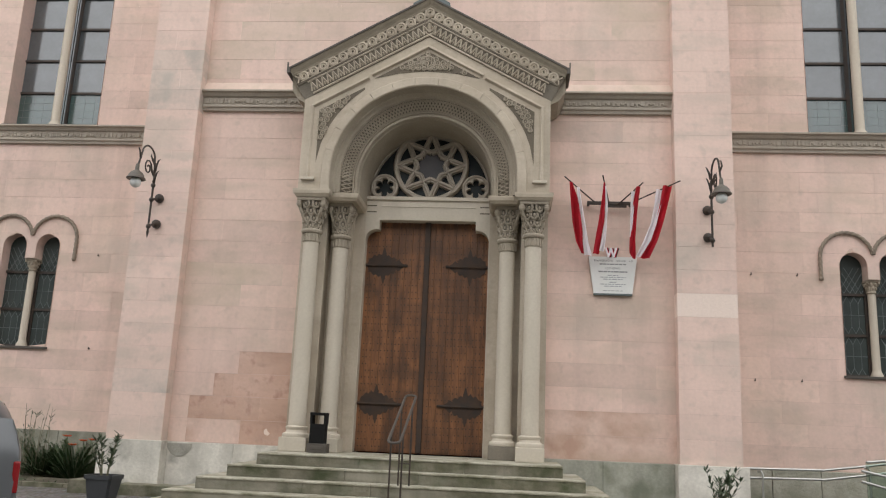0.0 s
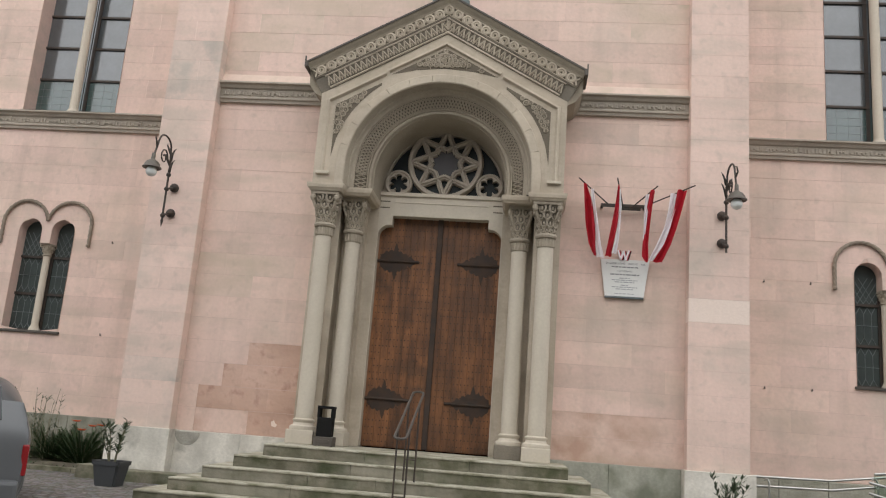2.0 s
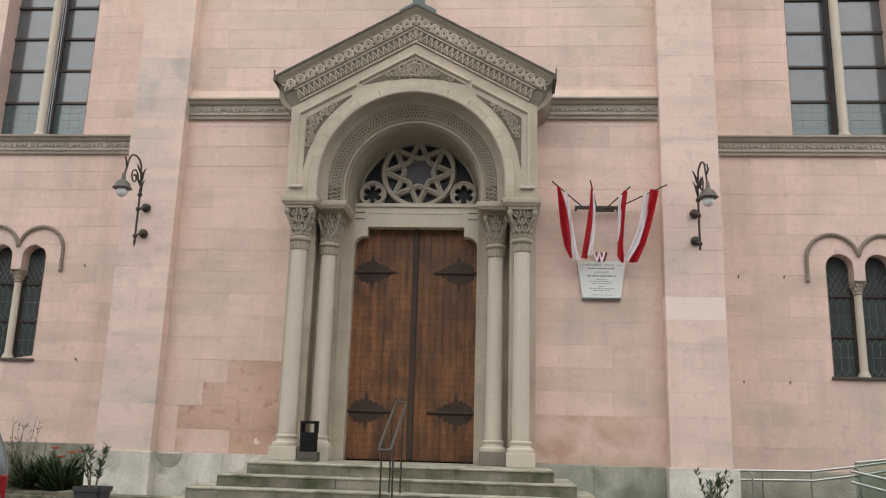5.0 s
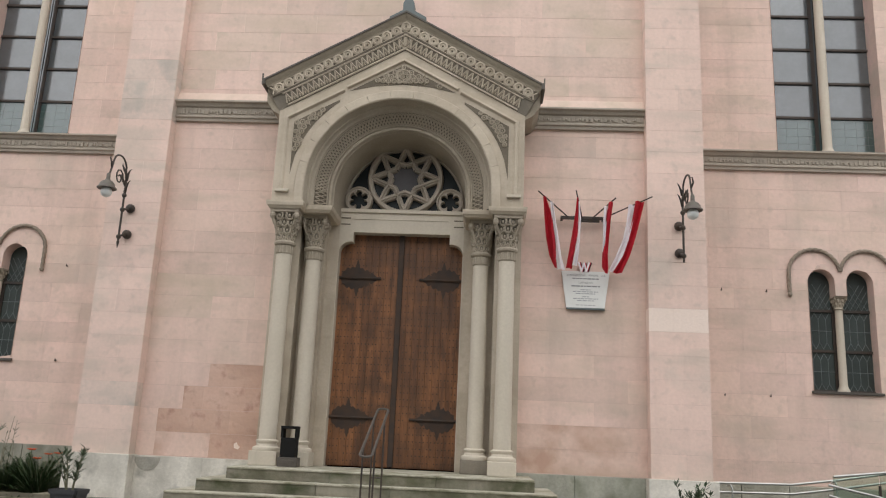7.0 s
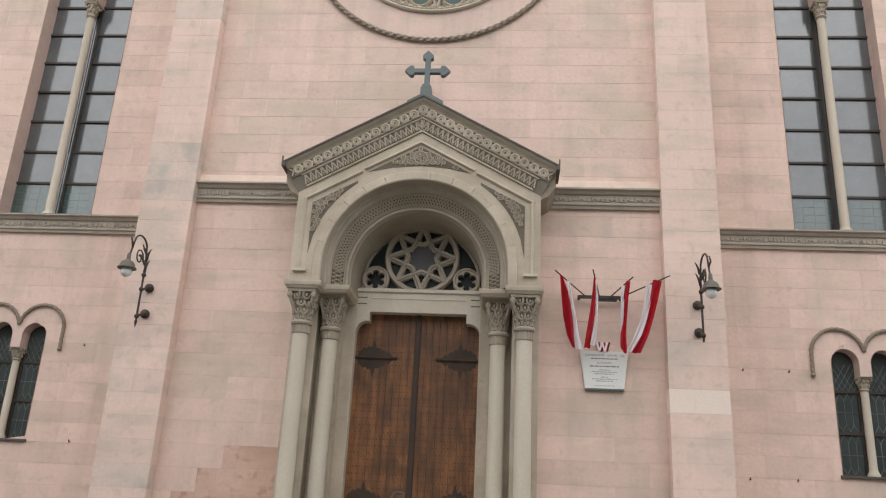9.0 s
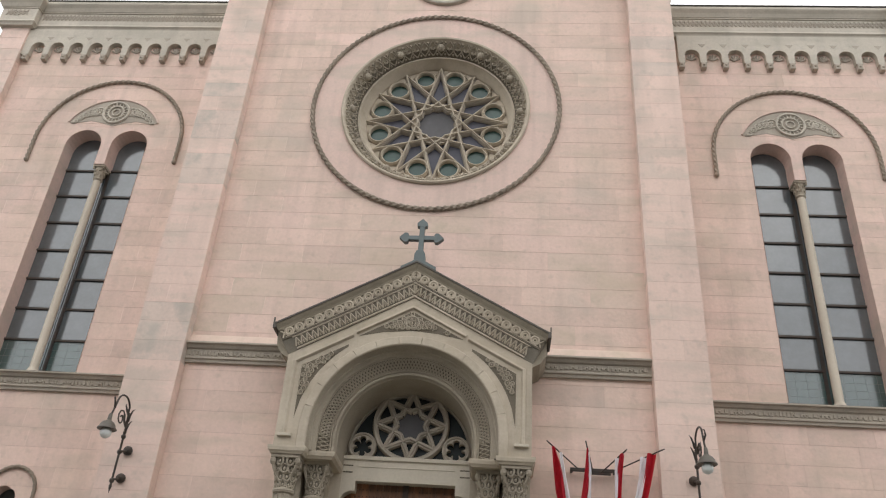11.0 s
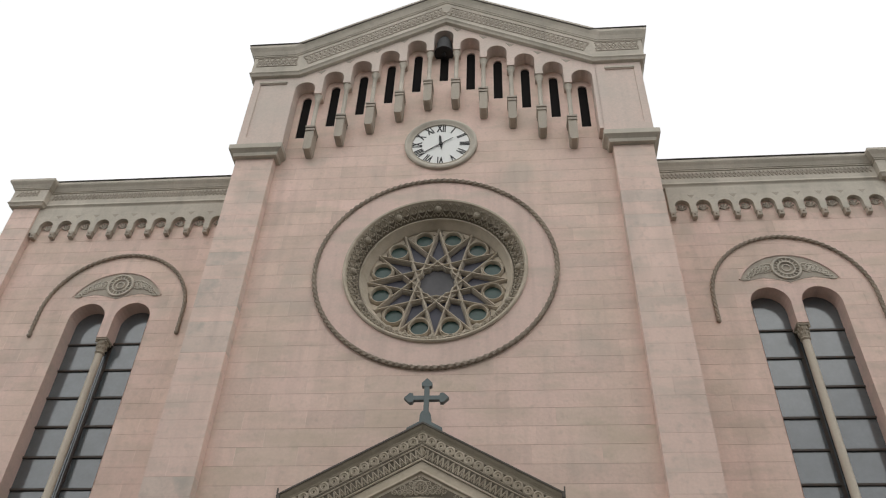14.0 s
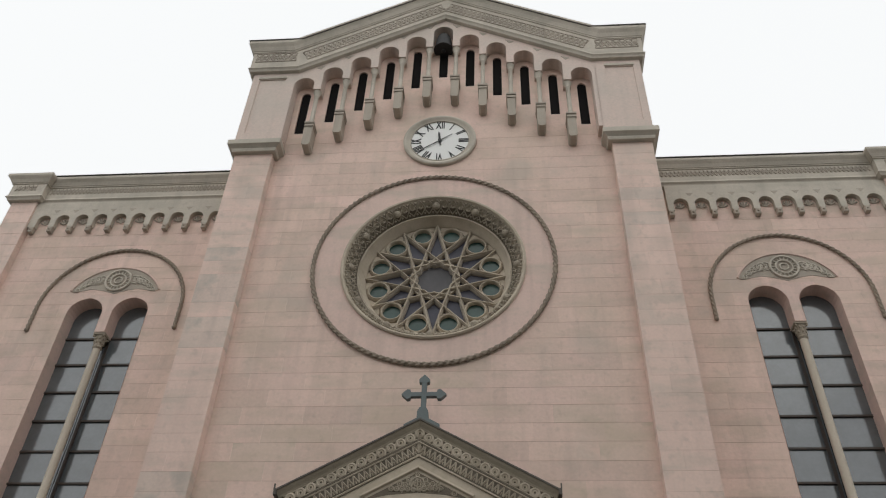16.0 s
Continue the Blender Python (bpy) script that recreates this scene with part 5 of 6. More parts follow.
        for sx in (-1, 1):
            for sy in (-1, 1):
                ball(bm, (x + sx * half * 0.84, y + sy * half * 0.84, z + 0.80 * h), 0.055, 8, 5, 1.3)
                bent(bm, [(x + sx * 0.10, y + sy * 0.10, z + 0.3 * h), (x + sx * half * 0.7, y + sy * half * 0.7, z + 0.55 * h), (x + sx * half * 0.9, y + sy * half * 0.9, z + 0.82 * h)], 0.03, 5)
        part("capital", bm, CARVED, col, "deeply carved foliage capital")

# lintel with haunches
bm = bmesh.new()
prism(bm, [(-1.42, 1.14), (-1.15, 1.14), (-1.15, 5.0), *[(-1.15 + 0.2 * (1 - math.cos(radians(9 * i))), 5.0 + 0.2 * math.sin(radians(9 * i))) for i in range(1, 11)], (-0.90, 5.2), (-0.90, 5.38),
           (0.90, 5.38), (0.90, 5.2), *[(1.15 - 0.2 * (1 - math.cos(radians(9 * i))), 5.0 + 0.2 * math.sin(radians(9 * i))) for i in range(10, 0, -1)], (1.15, 5.0), (1.15, 1.14), (1.42, 1.14), (1.42, 5.82), (-1.42, 5.82)], 0.26, 0.5)
part("door_surround", bm, COLUMN, portal_ob)
bm = bmesh.new()
for x0, x1, z0, z1 in ((-1.18, 1.18, 5.76, 5.83), (-0.88, 0.88, 5.63, 5.65)):
    box(bm, x0, x1, 0.225 if z1 > 5.7 else 0.248, 0.27, z0, z1, 0.006)
part("lintel_moulding", bm, COLUMN, portal_ob)
# short grooves drawn as dark strips, their shade in the strip's colour
for s in (-1, 1):
    for z in (5.52, 5.64):
        bm = bmesh.new()
        box(bm, s * 1.06 - 0.09, s * 1.06 + 0.09, 0.256, 0.27, z, z + 0.022)
        part("lintel_slot", bm, GROUNDW, portal_ob)

# tympanum tracery
tym = thing("portal_tympanum", "half-round stone tracery window with a star wheel above the door", "window", kind="structure")
bm = bmesh.new()
prism(bm, [(-1.16, 5.8)] + arc(0, 5.96, 1.16, 180, 0, 32) + [(1.16, 5.8)], 0.5, 0.52)
part("glass", bm, TYMPANE, tym)
WC, WR = (0.0, 6.50), 0.67
bm = bmesh.new()
sweep(bm, circle(*WC, WR, 48), [(0.05, 0.5), (0.05, 0.40), (0.02, 0.36), (-0.03, 0.36), (-0.055, 0.41), (-0.055, 0.5)], closed=True)
part("wheel_rim", bm, CORNICE, tym, smooth=True)
star = [(WC[0] + 0.65 * math.sin(math.pi * i / 4), WC[1] + 0.65 * math.cos(math.pi * i / 4)) for i in range(8)]
for i in range(8):
    a, b = Vector(star[i]), Vector(star[(i + 3) % 8])
    mid, along = (a + b) / 2, (b - a).normalized()
    for p, q in ((a, mid - along * 0.095), (b, mid + along * 0.095)):
        bm = bmesh.new()
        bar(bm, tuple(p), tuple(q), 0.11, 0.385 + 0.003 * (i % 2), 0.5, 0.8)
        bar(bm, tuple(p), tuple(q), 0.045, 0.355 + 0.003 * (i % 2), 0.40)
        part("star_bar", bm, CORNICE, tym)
bm = bmesh.new()
prism(bm, circle(*WC, 0.36, 18), 0.47, 0.48)
part("hub_pane", bm, HUBPANE, tym)
for s in (-1, 1):
    c = (s * 0.87, 6.05)
    hole = []
    for i in range(60):
        a = 2 * math.pi * i / 60
        rr = 0.10 + 0.09 * abs(math.cos(3 * a + math.pi / 2)) ** 0.45
        hole.append((c[0] + rr * math.cos(a), c[1] + rr * math.sin(a)))
    bm = bmesh.new()
    prism(bm, circle(*c, 0.262, 36), 0.37, 0.5, [hole])
    sweep(bm, circle(*c, 0.235, 30), tube_profile(0.022, 0.37, 6), closed=True, ring=True)
    part("sixfoil", bm, CORNICE, tym)
bm = bmesh.new()
sweep(bm, [(-1.13, 5.8)] + arc(0, 5.96, 1.13, 180, 0, 32) + [(1.13, 5.8)], [(0.03, 0.42), (-0.03, 0.42), (-0.03, 0.5), (0.03, 0.5)], ring=True)
part("edge_frame", bm, CORNICE, tym)

# ---- door ----
door = thing("church_door", "brown oak plank double door with dark iron strap hinges", "door")
for s in (-1, 1):
    bm = bmesh.new()
    x0, x1 = sorted((s * 0.02, s * 1.2))
    box(bm, x0, x1, 0.5, 0.56, 1.15, 5.42)
    leaf = part("leaf", bm, WOOD, door)
    n = 9
    for i in range(n):
        a, b = x0 + (x1 - x0) * i / n, x0 + (x1 - x0) * (i + 1) / n
        bm = bmesh.new()
        box(bm, a + 0.002, b - 0.002, 0.47, 0.51, 1.16, 5.42, 0.004)
        part("plank", bm, WOOD, leaf)
    bm = bmesh.new()
    rnd = random.Random(5 + s)
    for i in range(n):
        for j in range(34):
            x, z = x0 + (x1 - x0) * (i + 0.5) / n, 1.25 + j * 0.122
            for e in (-0.035, 0.035):
                if rnd.random() < 0.85:
                    box(bm, x + e - 0.009, x + e + 0.009, 0.462, 0.472, z - 0.010, z + 0.010)
    tagged(part("nails", bm, RUST, leaf), kind="stuff")
    for z, k in ((4.55, 0.95), (2.0, 1.0)):
        h = part("strap_hinge", rod(bmesh.new(), (s * 1.17, 0.455, z), (s * (0.36 if k < 1 else 0.30), 0.455, z), 0.028, 6), RUST, leaf, "dark iron strap hinge with leafy scrolls")
        bm = bmesh.new()
        out = []
        # ragged leafy plate round the strap
        for i in range(81):
            u = i / 80
            x = 1.15 - 0.85 * u
            lobes = abs(math.cos((u - 0.4) * math.pi * 9))
            env = 0.20 * math.sqrt(max(0.0, 1 - ((u - 0.36) / 0.31) ** 2)) + 0.13 * math.exp(-((u - 0.40) / 0.04) ** 2) + 0.10 * math.exp(-((u - 0.72) / 0.10) ** 2) + 0.035 * (1 - u)
            out.append((s * x, z + env * (0.80 + 0.20 * lobes)))
        low = [(x, 2 * z - zz) for x, zz in out[::-1]]
        prism(bm, out + low, 0.462, 0.472)
        part("scroll_plate", bm, RUST, h)
bm = bmesh.new()
box(bm, -0.05, 0.05, 0.43, 0.5, 1.16, 5.4, 0.012)
part("meeting_stile", bm, RUST, door, "dark central meeting strip")

# ---- gable cross ----
cross = thing("gable_cross", "grey metal cross with trefoil ends on a saddle base", "cross")
CY = -0.6
bm = bmesh.new()
prism(bm, [(-0.34, 9.0), (0.34, 9.0), (0.34, 9.26), (0.1, 9.40), (-0.1, 9.40), (-0.34, 9.26)], CY - 0.16, CY + 0.16)
part("saddle", bm, ZINC, cross)
bm = bmesh.new()
prism(bm, [(-0.11, 9.36), (0.11, 9.36), (0.105, 9.58), (0.065, 9.66), (-0.065, 9.66), (-0.105, 9.58)], CY - 0.1, CY + 0.1)
part("socket", bm, ZINC, cross)
bm = bmesh.new()
zc = 9.98
box(bm, -0.05, 0.05, CY - 0.05, CY + 0.05, 9.6, 10.3, 0.012)
box(bm, -0.3, 0.3, CY - 0.048, CY + 0.048, zc - 0.05, zc + 0.05, 0.012)
for cx, cz, dx, dz in ((-0.31, zc, -1, 0), (0.31, zc, 1, 0), (0, 10.29, 0, 1)):
    px, pz = dz, dx
    lobe = [(-0.06, -0.04), (-0.04, -0.1), (0.02, -0.105), (0.06, -0.07), (0.13, 0.0), (0.06, 0.07), (0.02, 0.105), (-0.04, 0.1), (-0.06, 0.04)]
    prism(bm, [(cx + dx * a + px * b, cz + dz * a + pz * b) for a, b in lobe], CY - 0.056, CY + 0.056)
part("cross_body", bm, ZINC, cross)

# ---- steps ----
for k in range(5):
    xl, xr, yf, zt = -2.25 - 0.345 * k, 2.43 + 0.31 * k, -1.7 - 0.33 * k, 1.14 - 0.175 * k
    st = thing("stone_step", "worn mossy stone step before the church portal", "step", group="steps before the portal", kind="structure")
    cuts = [xl, xl + 1.6 + 0.2 * (k % 2), xl + 3.2 - 0.3 * (k % 3), xr]
    for n, (a, b) in enumerate(zip(cuts, cuts[1:])):
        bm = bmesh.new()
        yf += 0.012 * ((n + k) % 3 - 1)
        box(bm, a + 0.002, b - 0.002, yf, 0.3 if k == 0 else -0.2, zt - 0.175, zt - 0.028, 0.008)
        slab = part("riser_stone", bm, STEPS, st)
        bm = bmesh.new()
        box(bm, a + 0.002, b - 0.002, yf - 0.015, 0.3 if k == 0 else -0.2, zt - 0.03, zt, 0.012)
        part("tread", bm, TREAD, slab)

# ---- wall lamps ----
def wall_lamp(x, foot, drop, spike):
    lamp = thing("wall_lamp", "wrought-iron wall lamp with a dark hood and a frosted globe", "lamp", (x, -0.25, foot), group="wall lamps on the pilasters")
    y = -0.34
    bm = bmesh.new()
    rod(bm, (0, y, 4.84), (0, y, 6.0), 0.02)
    if spike:
        rod(bm, (0, y, 4.74), (0, y, 4.86), 0.004, 8, 0.03)
    for z in (4.95, 5.45, 5.72):
        ball(bm, (0, y, z), 0.045, 10, 6)
    part("upright", bm, IRON, lamp)
    for z in (5.07, 5.56):
        bm = bmesh.new()
        rod(bm, (0, 0.0, z), (0, y, z - 0.1), 0.02)
        m = part("stay", bm, IRON, lamp)
        bm = bmesh.new()
        ball(bm, (0, -0.03, z), 0.085, 14, 8)
        part("wall_boss", bm, IRON, m)
    bm = bmesh.new()
    arm = [(0, y + 0.02, 5.75), (0, y - 0.02, 6.0), (0, y - 0.06, 6.2)] + [(0, y - 0.30 + 0.26 * math.cos(radians(a)), 6.16 + 0.20 * math.sin(radians(a))) for a in range(20, 171, 15)] + [(0, y - 0.62, 6.0), (0, y - 0.66, 5.9)]
    bent(bm, arm, 0.017, 6)
    bent(bm, [(0, y - 0.60, 6.05), (0.02, y - 0.68, 6.12), (0, y - 0.70, 6.2), (-0.02, y - 0.64, 6.22)], 0.022, 6, 0.008)
    bent(bm, [(0, y - 0.28 + 0.16 * (1 - t / 16) * math.cos(t * 0.7), 5.97 + 0.16 * (1 - t / 16) * math.sin(t * 0.7)) for t in range(14)], 0.014, 5)
    bm.transform(Matrix.Translation((0, 0, -drop)))
    part("curled_arm", bm, IRON, lamp)
    for k, (z, e) in enumerate(((5.78, 1), (5.9, -1), (6.0, 1), (6.1, -1))):
        bm = bmesh.new()
        bent(bm, [(0, y, z), (e * 0.04, y - 0.05, z + 0.09), (e * 0.075, y - 0.06, z + 0.17), (e * 0.09, y - 0.02, z + 0.22)], 0.03, 6, 0.004)
        bm.transform(Matrix.Translation((0, 0, -drop)))
        part("iron_leaf", bm, IRON, lamp)
    c = (0, y - 0.68, 0)
    bm = bmesh.new()
    lathe(bm, [(0.022, 0.27), (0.032, 0.25), (0.036, 0.16), (0.06, 0.135), (0.10, 0.11), (0.128, 0.07), (0.135, 0.035), (0.16, 0.012), (0.165, -0.005), (0.155, -0.012), (0.08, 0.02)], c[0], c[1], 5.64 - drop, 20)
    part("shade", bm, HOOD, lamp, "weathered grey metal lamp hood", smooth=True)
    bm = bmesh.new()
    ball(bm, (0, c[1], 5.575 - drop), 0.095, 16, 10)
    part("globe", bm, GLOBE, lamp, "frosted glass globe", smooth=True)
    return lamp


wall_lamp(-4.97, 0.0, 0.0, True)
wall_lamp(4.97, -0.03, 0.07, False)

# ---- flags on a bracket ----
bracket = thing("flag_bracket", "dark metal wall bracket with sockets for flagpoles", "bracket")
bm = bmesh.new()
box(bm, 2.90, 3.70, -0.16, -0.12, 5.635, 5.70, 0.012)
for x in (2.93, 3.67):
    box(bm, x - 0.02, x + 0.02, -0.14, 0.0, 5.64, 5.695, 0.006)
box(bm, 3.20, 3.60, -0.15, -0.11, 5.595, 5.645, 0.012)
part("rack", bm, IRON, bracket)


def flag(root, tip, cols, lean=0.05):
    """A narrow red and white cloth that hangs from a slanting pole and is gathered below."""
    f = thing("flag", "narrow red and white flag hanging from a slanting pole", "flag", group="flags above the plaque")
    part("pole", rod(bmesh.new(), root, tip, 0.012, 6), IRON, f)
    for name, m, path in cols:
        bm = bmesh.new()
        rows = []
        for i in range(17):
            t = i / 16
            k = t * (len(path) - 1)
            j = min(int(k), len(path) - 2)
            u = k - j
            p, q = path[j], path[j + 1]
            cx, cz, w = (p[e] + (q[e] - p[e]) * u for e in range(3))
            row = []
            for n in range(7):
                e = n / 6 - 0.5
                y = -0.40 - (0.012 if m is WHITE else 0.0) + lean * t + 0.28 * w * math.sin(e * 7 + t * 3 + cx * 3) + 0.02 * math.sin(t * 6 + e * 2)
                row.append(bm.verts.new((cx + e * w, y, cz)))
            rows.append(row)
        for a, b in zip(rows, rows[1:]):
            for n in range(6):
                bm.faces.new((a[n], a[n + 1], b[n + 1], b[n]))
        bmesh.ops.solidify(bm, geom=bm.faces[:], thickness=0.006)
        part(name, bm, m, f, smooth=True)
    return f


flag((3.02, -0.16, 5.69), (2.48, -0.42, 6.07), [
    ("red_stripe", RED, [(2.59, 5.98, 0.05), (2.66, 5.64, 0.14), (2.71, 5.24, 0.16), (2.76, 4.91, 0.13), (2.82, 4.69, 0.05)]),
    ("white_stripe", WHITE, [(2.72, 5.88, 0.05), (2.76, 5.56, 0.07), (2.82, 5.20, 0.075), (2.86, 4.88, 0.10), (2.91, 4.66, 0.14)])])
flag((3.29, -0.16, 5.64), (3.15, -0.42, 6.10), [
    ("red_stripe", RED, [(3.18, 5.98, 0.03), (3.17, 5.58, 0.085), (3.13, 5.24, 0.105), (3.09, 4.96, 0.12), (3.04, 4.69, 0.11)]),
    ("white_stripe", WHITE, [(3.20, 5.90, 0.02), (3.22, 5.60, 0.045), (3.20, 5.28, 0.055), (3.175, 5.01, 0.075), (3.135, 4.74, 0.09)])])
flag((3.43, -0.16, 5.63), (3.85, -0.42, 5.98), [
    ("red_stripe", RED, [(3.77, 5.91, 0.08), (3.72, 5.59, 0.09), (3.69, 5.27, 0.085), (3.66, 4.94, 0.09), (3.66, 4.72, 0.11), (3.69, 4.62, 0.05)]),
    ("white_stripe", WHITE, [(3.68, 5.82, 0.07), (3.66, 5.54, 0.06), (3.645, 5.23, 0.04), (3.63, 5.0, 0.03)])])
flag((3.66, -0.16, 5.67), (4.49, -0.42, 6.02), [
    ("red_stripe", RED, [(4.27, 5.93, 0.16), (4.20, 5.58, 0.135), (4.12, 5.26, 0.13), (4.03, 4.94, 0.115), (3.87, 4.63, 0.16)]),
    ("white_stripe", WHITE, [(4.13, 5.86, 0.12), (4.09, 5.55, 0.11), (4.02, 5.23, 0.10), (3.91, 4.94, 0.12), (3.76, 4.65, 0.09)])])

# ---- plaque ----
plaque = thing("church_plaque", "white tapered notice plaque with dark lettering on the stucco wall", "sign")
bm = bmesh.new()
prism(bm, [(3.03, 4.05), (3.70, 4.05), (3.79, 4.71), (2.94, 4.71)], -0.05, 0.0)
part("board", bm, BOARD, plaque)
bm = bmesh.new()
box(bm, 3.03, 3.70, -0.06, -0.005, 4.02, 4.05)
part("lower_edge", bm, ZINC, plaque)


def lettering(word, x, z, size, m, parent, y=-0.053):
    cu = bpy.data.curves.new("lettering", "FONT")
    cu.body, cu.size, cu.align_x, cu.align_y, cu.extrude = word, size, "CENTER", "CENTER", 0.001
    tmp = new("tmp", cu)
    me = bpy.data.meshes.new_from_object(tmp)
    bpy.data.objects.remove(tmp)
    me.transform(Matrix.Translation((x, y, z)) @ Matrix.Rotation(math.pi / 2, 4, "X"))
    me.materials.append(m)
    ob = new("lettering", me)
    ob.parent = parent


lettering("EVANGELISCHE", 3.20, 4.635, 0.048, DIMINK, plaque)
lettering("KIRCHE", 3.505, 4.635, 0.048, DIMINK, plaque)
lettering("A.B.", 3.68, 4.635, 0.048, DIMINK, plaque)
lettering("LUTHERAN", 3.365, 4.50, 0.05, DIMINK, plaque)
for z, w, h, m in ((4.575, 0.46, 0.02, DIMINK), (4.44, 0.50, 0.022, DIMINK), (4.375, 0.18, 0.016, GREYINK), (4.34, 0.44, 0.016, GREYINK), (4.305, 0.34, 0.016, GREYINK),
                   (4.25, 0.12, 0.016, GREYINK), (4.215, 0.44, 0.016, GREYINK), (4.18, 0.30, 0.016, GREYINK), (4.10, 0.34, 0.012, GREYINK)):
    bm = bmesh.new()
    rnd = random.Random(int(z * 1000))
    x = 3.365 - w / 2
    while x < 3.365 + w / 2:
        ww = rnd.uniform(0.03, 0.09)
        box(bm, x, min(x + ww, 3.365 + w / 2), -0.053, -0.049, z - h / 2, z + h / 2)
        x += ww + 0.014
    part("text_line", bm, m, plaque)
emblem = thing("zigzag_emblem", "small white and red zigzag emblem above the plaque, its shadow a black copy", "emblem")
# the offset black copy paints the dark shadow behind the zigzag
for dx, y, m in ((0.0, -0.075, WHITE), (0.02, -0.06, RED), (0.035, -0.05, INK)):
    bm = bmesh.new()
    zz = [(3.235, 4.87), (3.285, 4.70), (3.33, 4.86), (3.375, 4.70), (3.425, 4.87)]
    for a, b in zip(zz, zz[1:]):
        rod(bm, (a[0] + dx, y, a[1]), (b[0] + dx, y, b[1]), 0.017, 4)
    part("zigzag", bm, m, emblem)
bm = bmesh.new()
box(bm, 3.32, 3.34, -0.05, 0.0, 4.70, 4.74)
part("mount", bm, IRON, emblem)

# ---- waste bin by the door ----
bin_ob = thing("waste_bin", "black metal standing ashtray bin beside the columns", "bin", (-1.51, -0.86, 1.14))
bm = bmesh.new()
box(bm, -0.125, 0.125, -0.11, 0.11, 0.14, 0.46, 0.012)
part("body", bm, SOOT, bin_ob)
for x in (-0.115, 0.115):
    bm = bmesh.new()
    box(bm, x - 0.018, x + 0.018, -0.1, 0.1, 0.455, 0.605)
    part("side_post", bm, SOOT, bin_ob)
bm = bmesh.new()
box(bm, -0.135, 0.135, -0.12, 0.12, 0.60, 0.645, 0.008)
part("lid", bm, SOOT, bin_ob)
bm = bmesh.new()
box(bm, -0.15, 0.17, -0.13, 0.13, 0.0, 0.15, 0.01)
box(bm, -0.09, 0.11, -0.138, -0.12, 0.05, 0.11, 0.006)
part("foot", bm, METALROOF, bin_ob, "grey metal ash drawer")

# ---- stair rail ----
rail = thing("stair_handrail", "grey steel double handrail down the middle of the stairs", "handrail")
x, w = 0.12, 0.08
loop = []
top, bot = Vector((x, -1.95, 2.06)), Vector((x, -3.45, 1.44))
d = (bot - top).normalized()
for a in range(0, 181, 20):
    loop.append(top + Vector((w, 0, 0)) * math.cos(radians(a)) - d * w * math.sin(radians(a)))
for a in range(180, 361, 20):
    loop.append(bot + Vector((w, 0, 0)) * math.cos(radians(a)) - d * w * math.sin(radians(a)))
loop.append(loop[0])
bm = bmesh.new()
bent(bm, loop, 0.018, 8)
part("grip_tube", bm, METALROOF, rail)
for px in (-w, w):
    for py in (-2.3, -3.2):
        bm = bmesh.new()
        f = (py + 1.95) / (-1.5)
        rod(bm, (x + px, py, 2.06 - 0.62 * f), (x + px, py, 0.62 if py < -3 else 0.78), 0.013, 6)
        part("post", bm, IRON, rail)
for py in (-2.3, -3.2):
    bm = bmesh.new()
    z = 1.1 - 0.5 * (-2.3 - py)
    rod(bm, (x - w, py, z), (x + w, py, z), 0.01, 6)
    part("cross_bar", bm, IRON, rail)


# ---- potted shrubs ----
def leaf_blade(bm, p, d, ln, w):
    """A folded pointed leaf."""
    d = d.normalized()
    s = d.cross(Vector((0, 0, 1)))
    s = s.normalized() if s.length > 0.01 else Vector((1, 0, 0))
    n = s.cross(d)
    pts = [p, p + d * ln * 0.45 + s * w / 2, p + d * ln, p + d * ln * 0.45 - s * w / 2, p + d * ln * 0.5 - n * w * 0.18]
    v = [bm.verts.new(q) for q in pts]
    bm.faces.new((v[0], v[1], v[4]))
    bm.faces.new((v[1], v[2], v[4]))
    bm.faces.new((v[2], v[3], v[4]))
    bm.faces.new((v[3], v[0], v[4]))


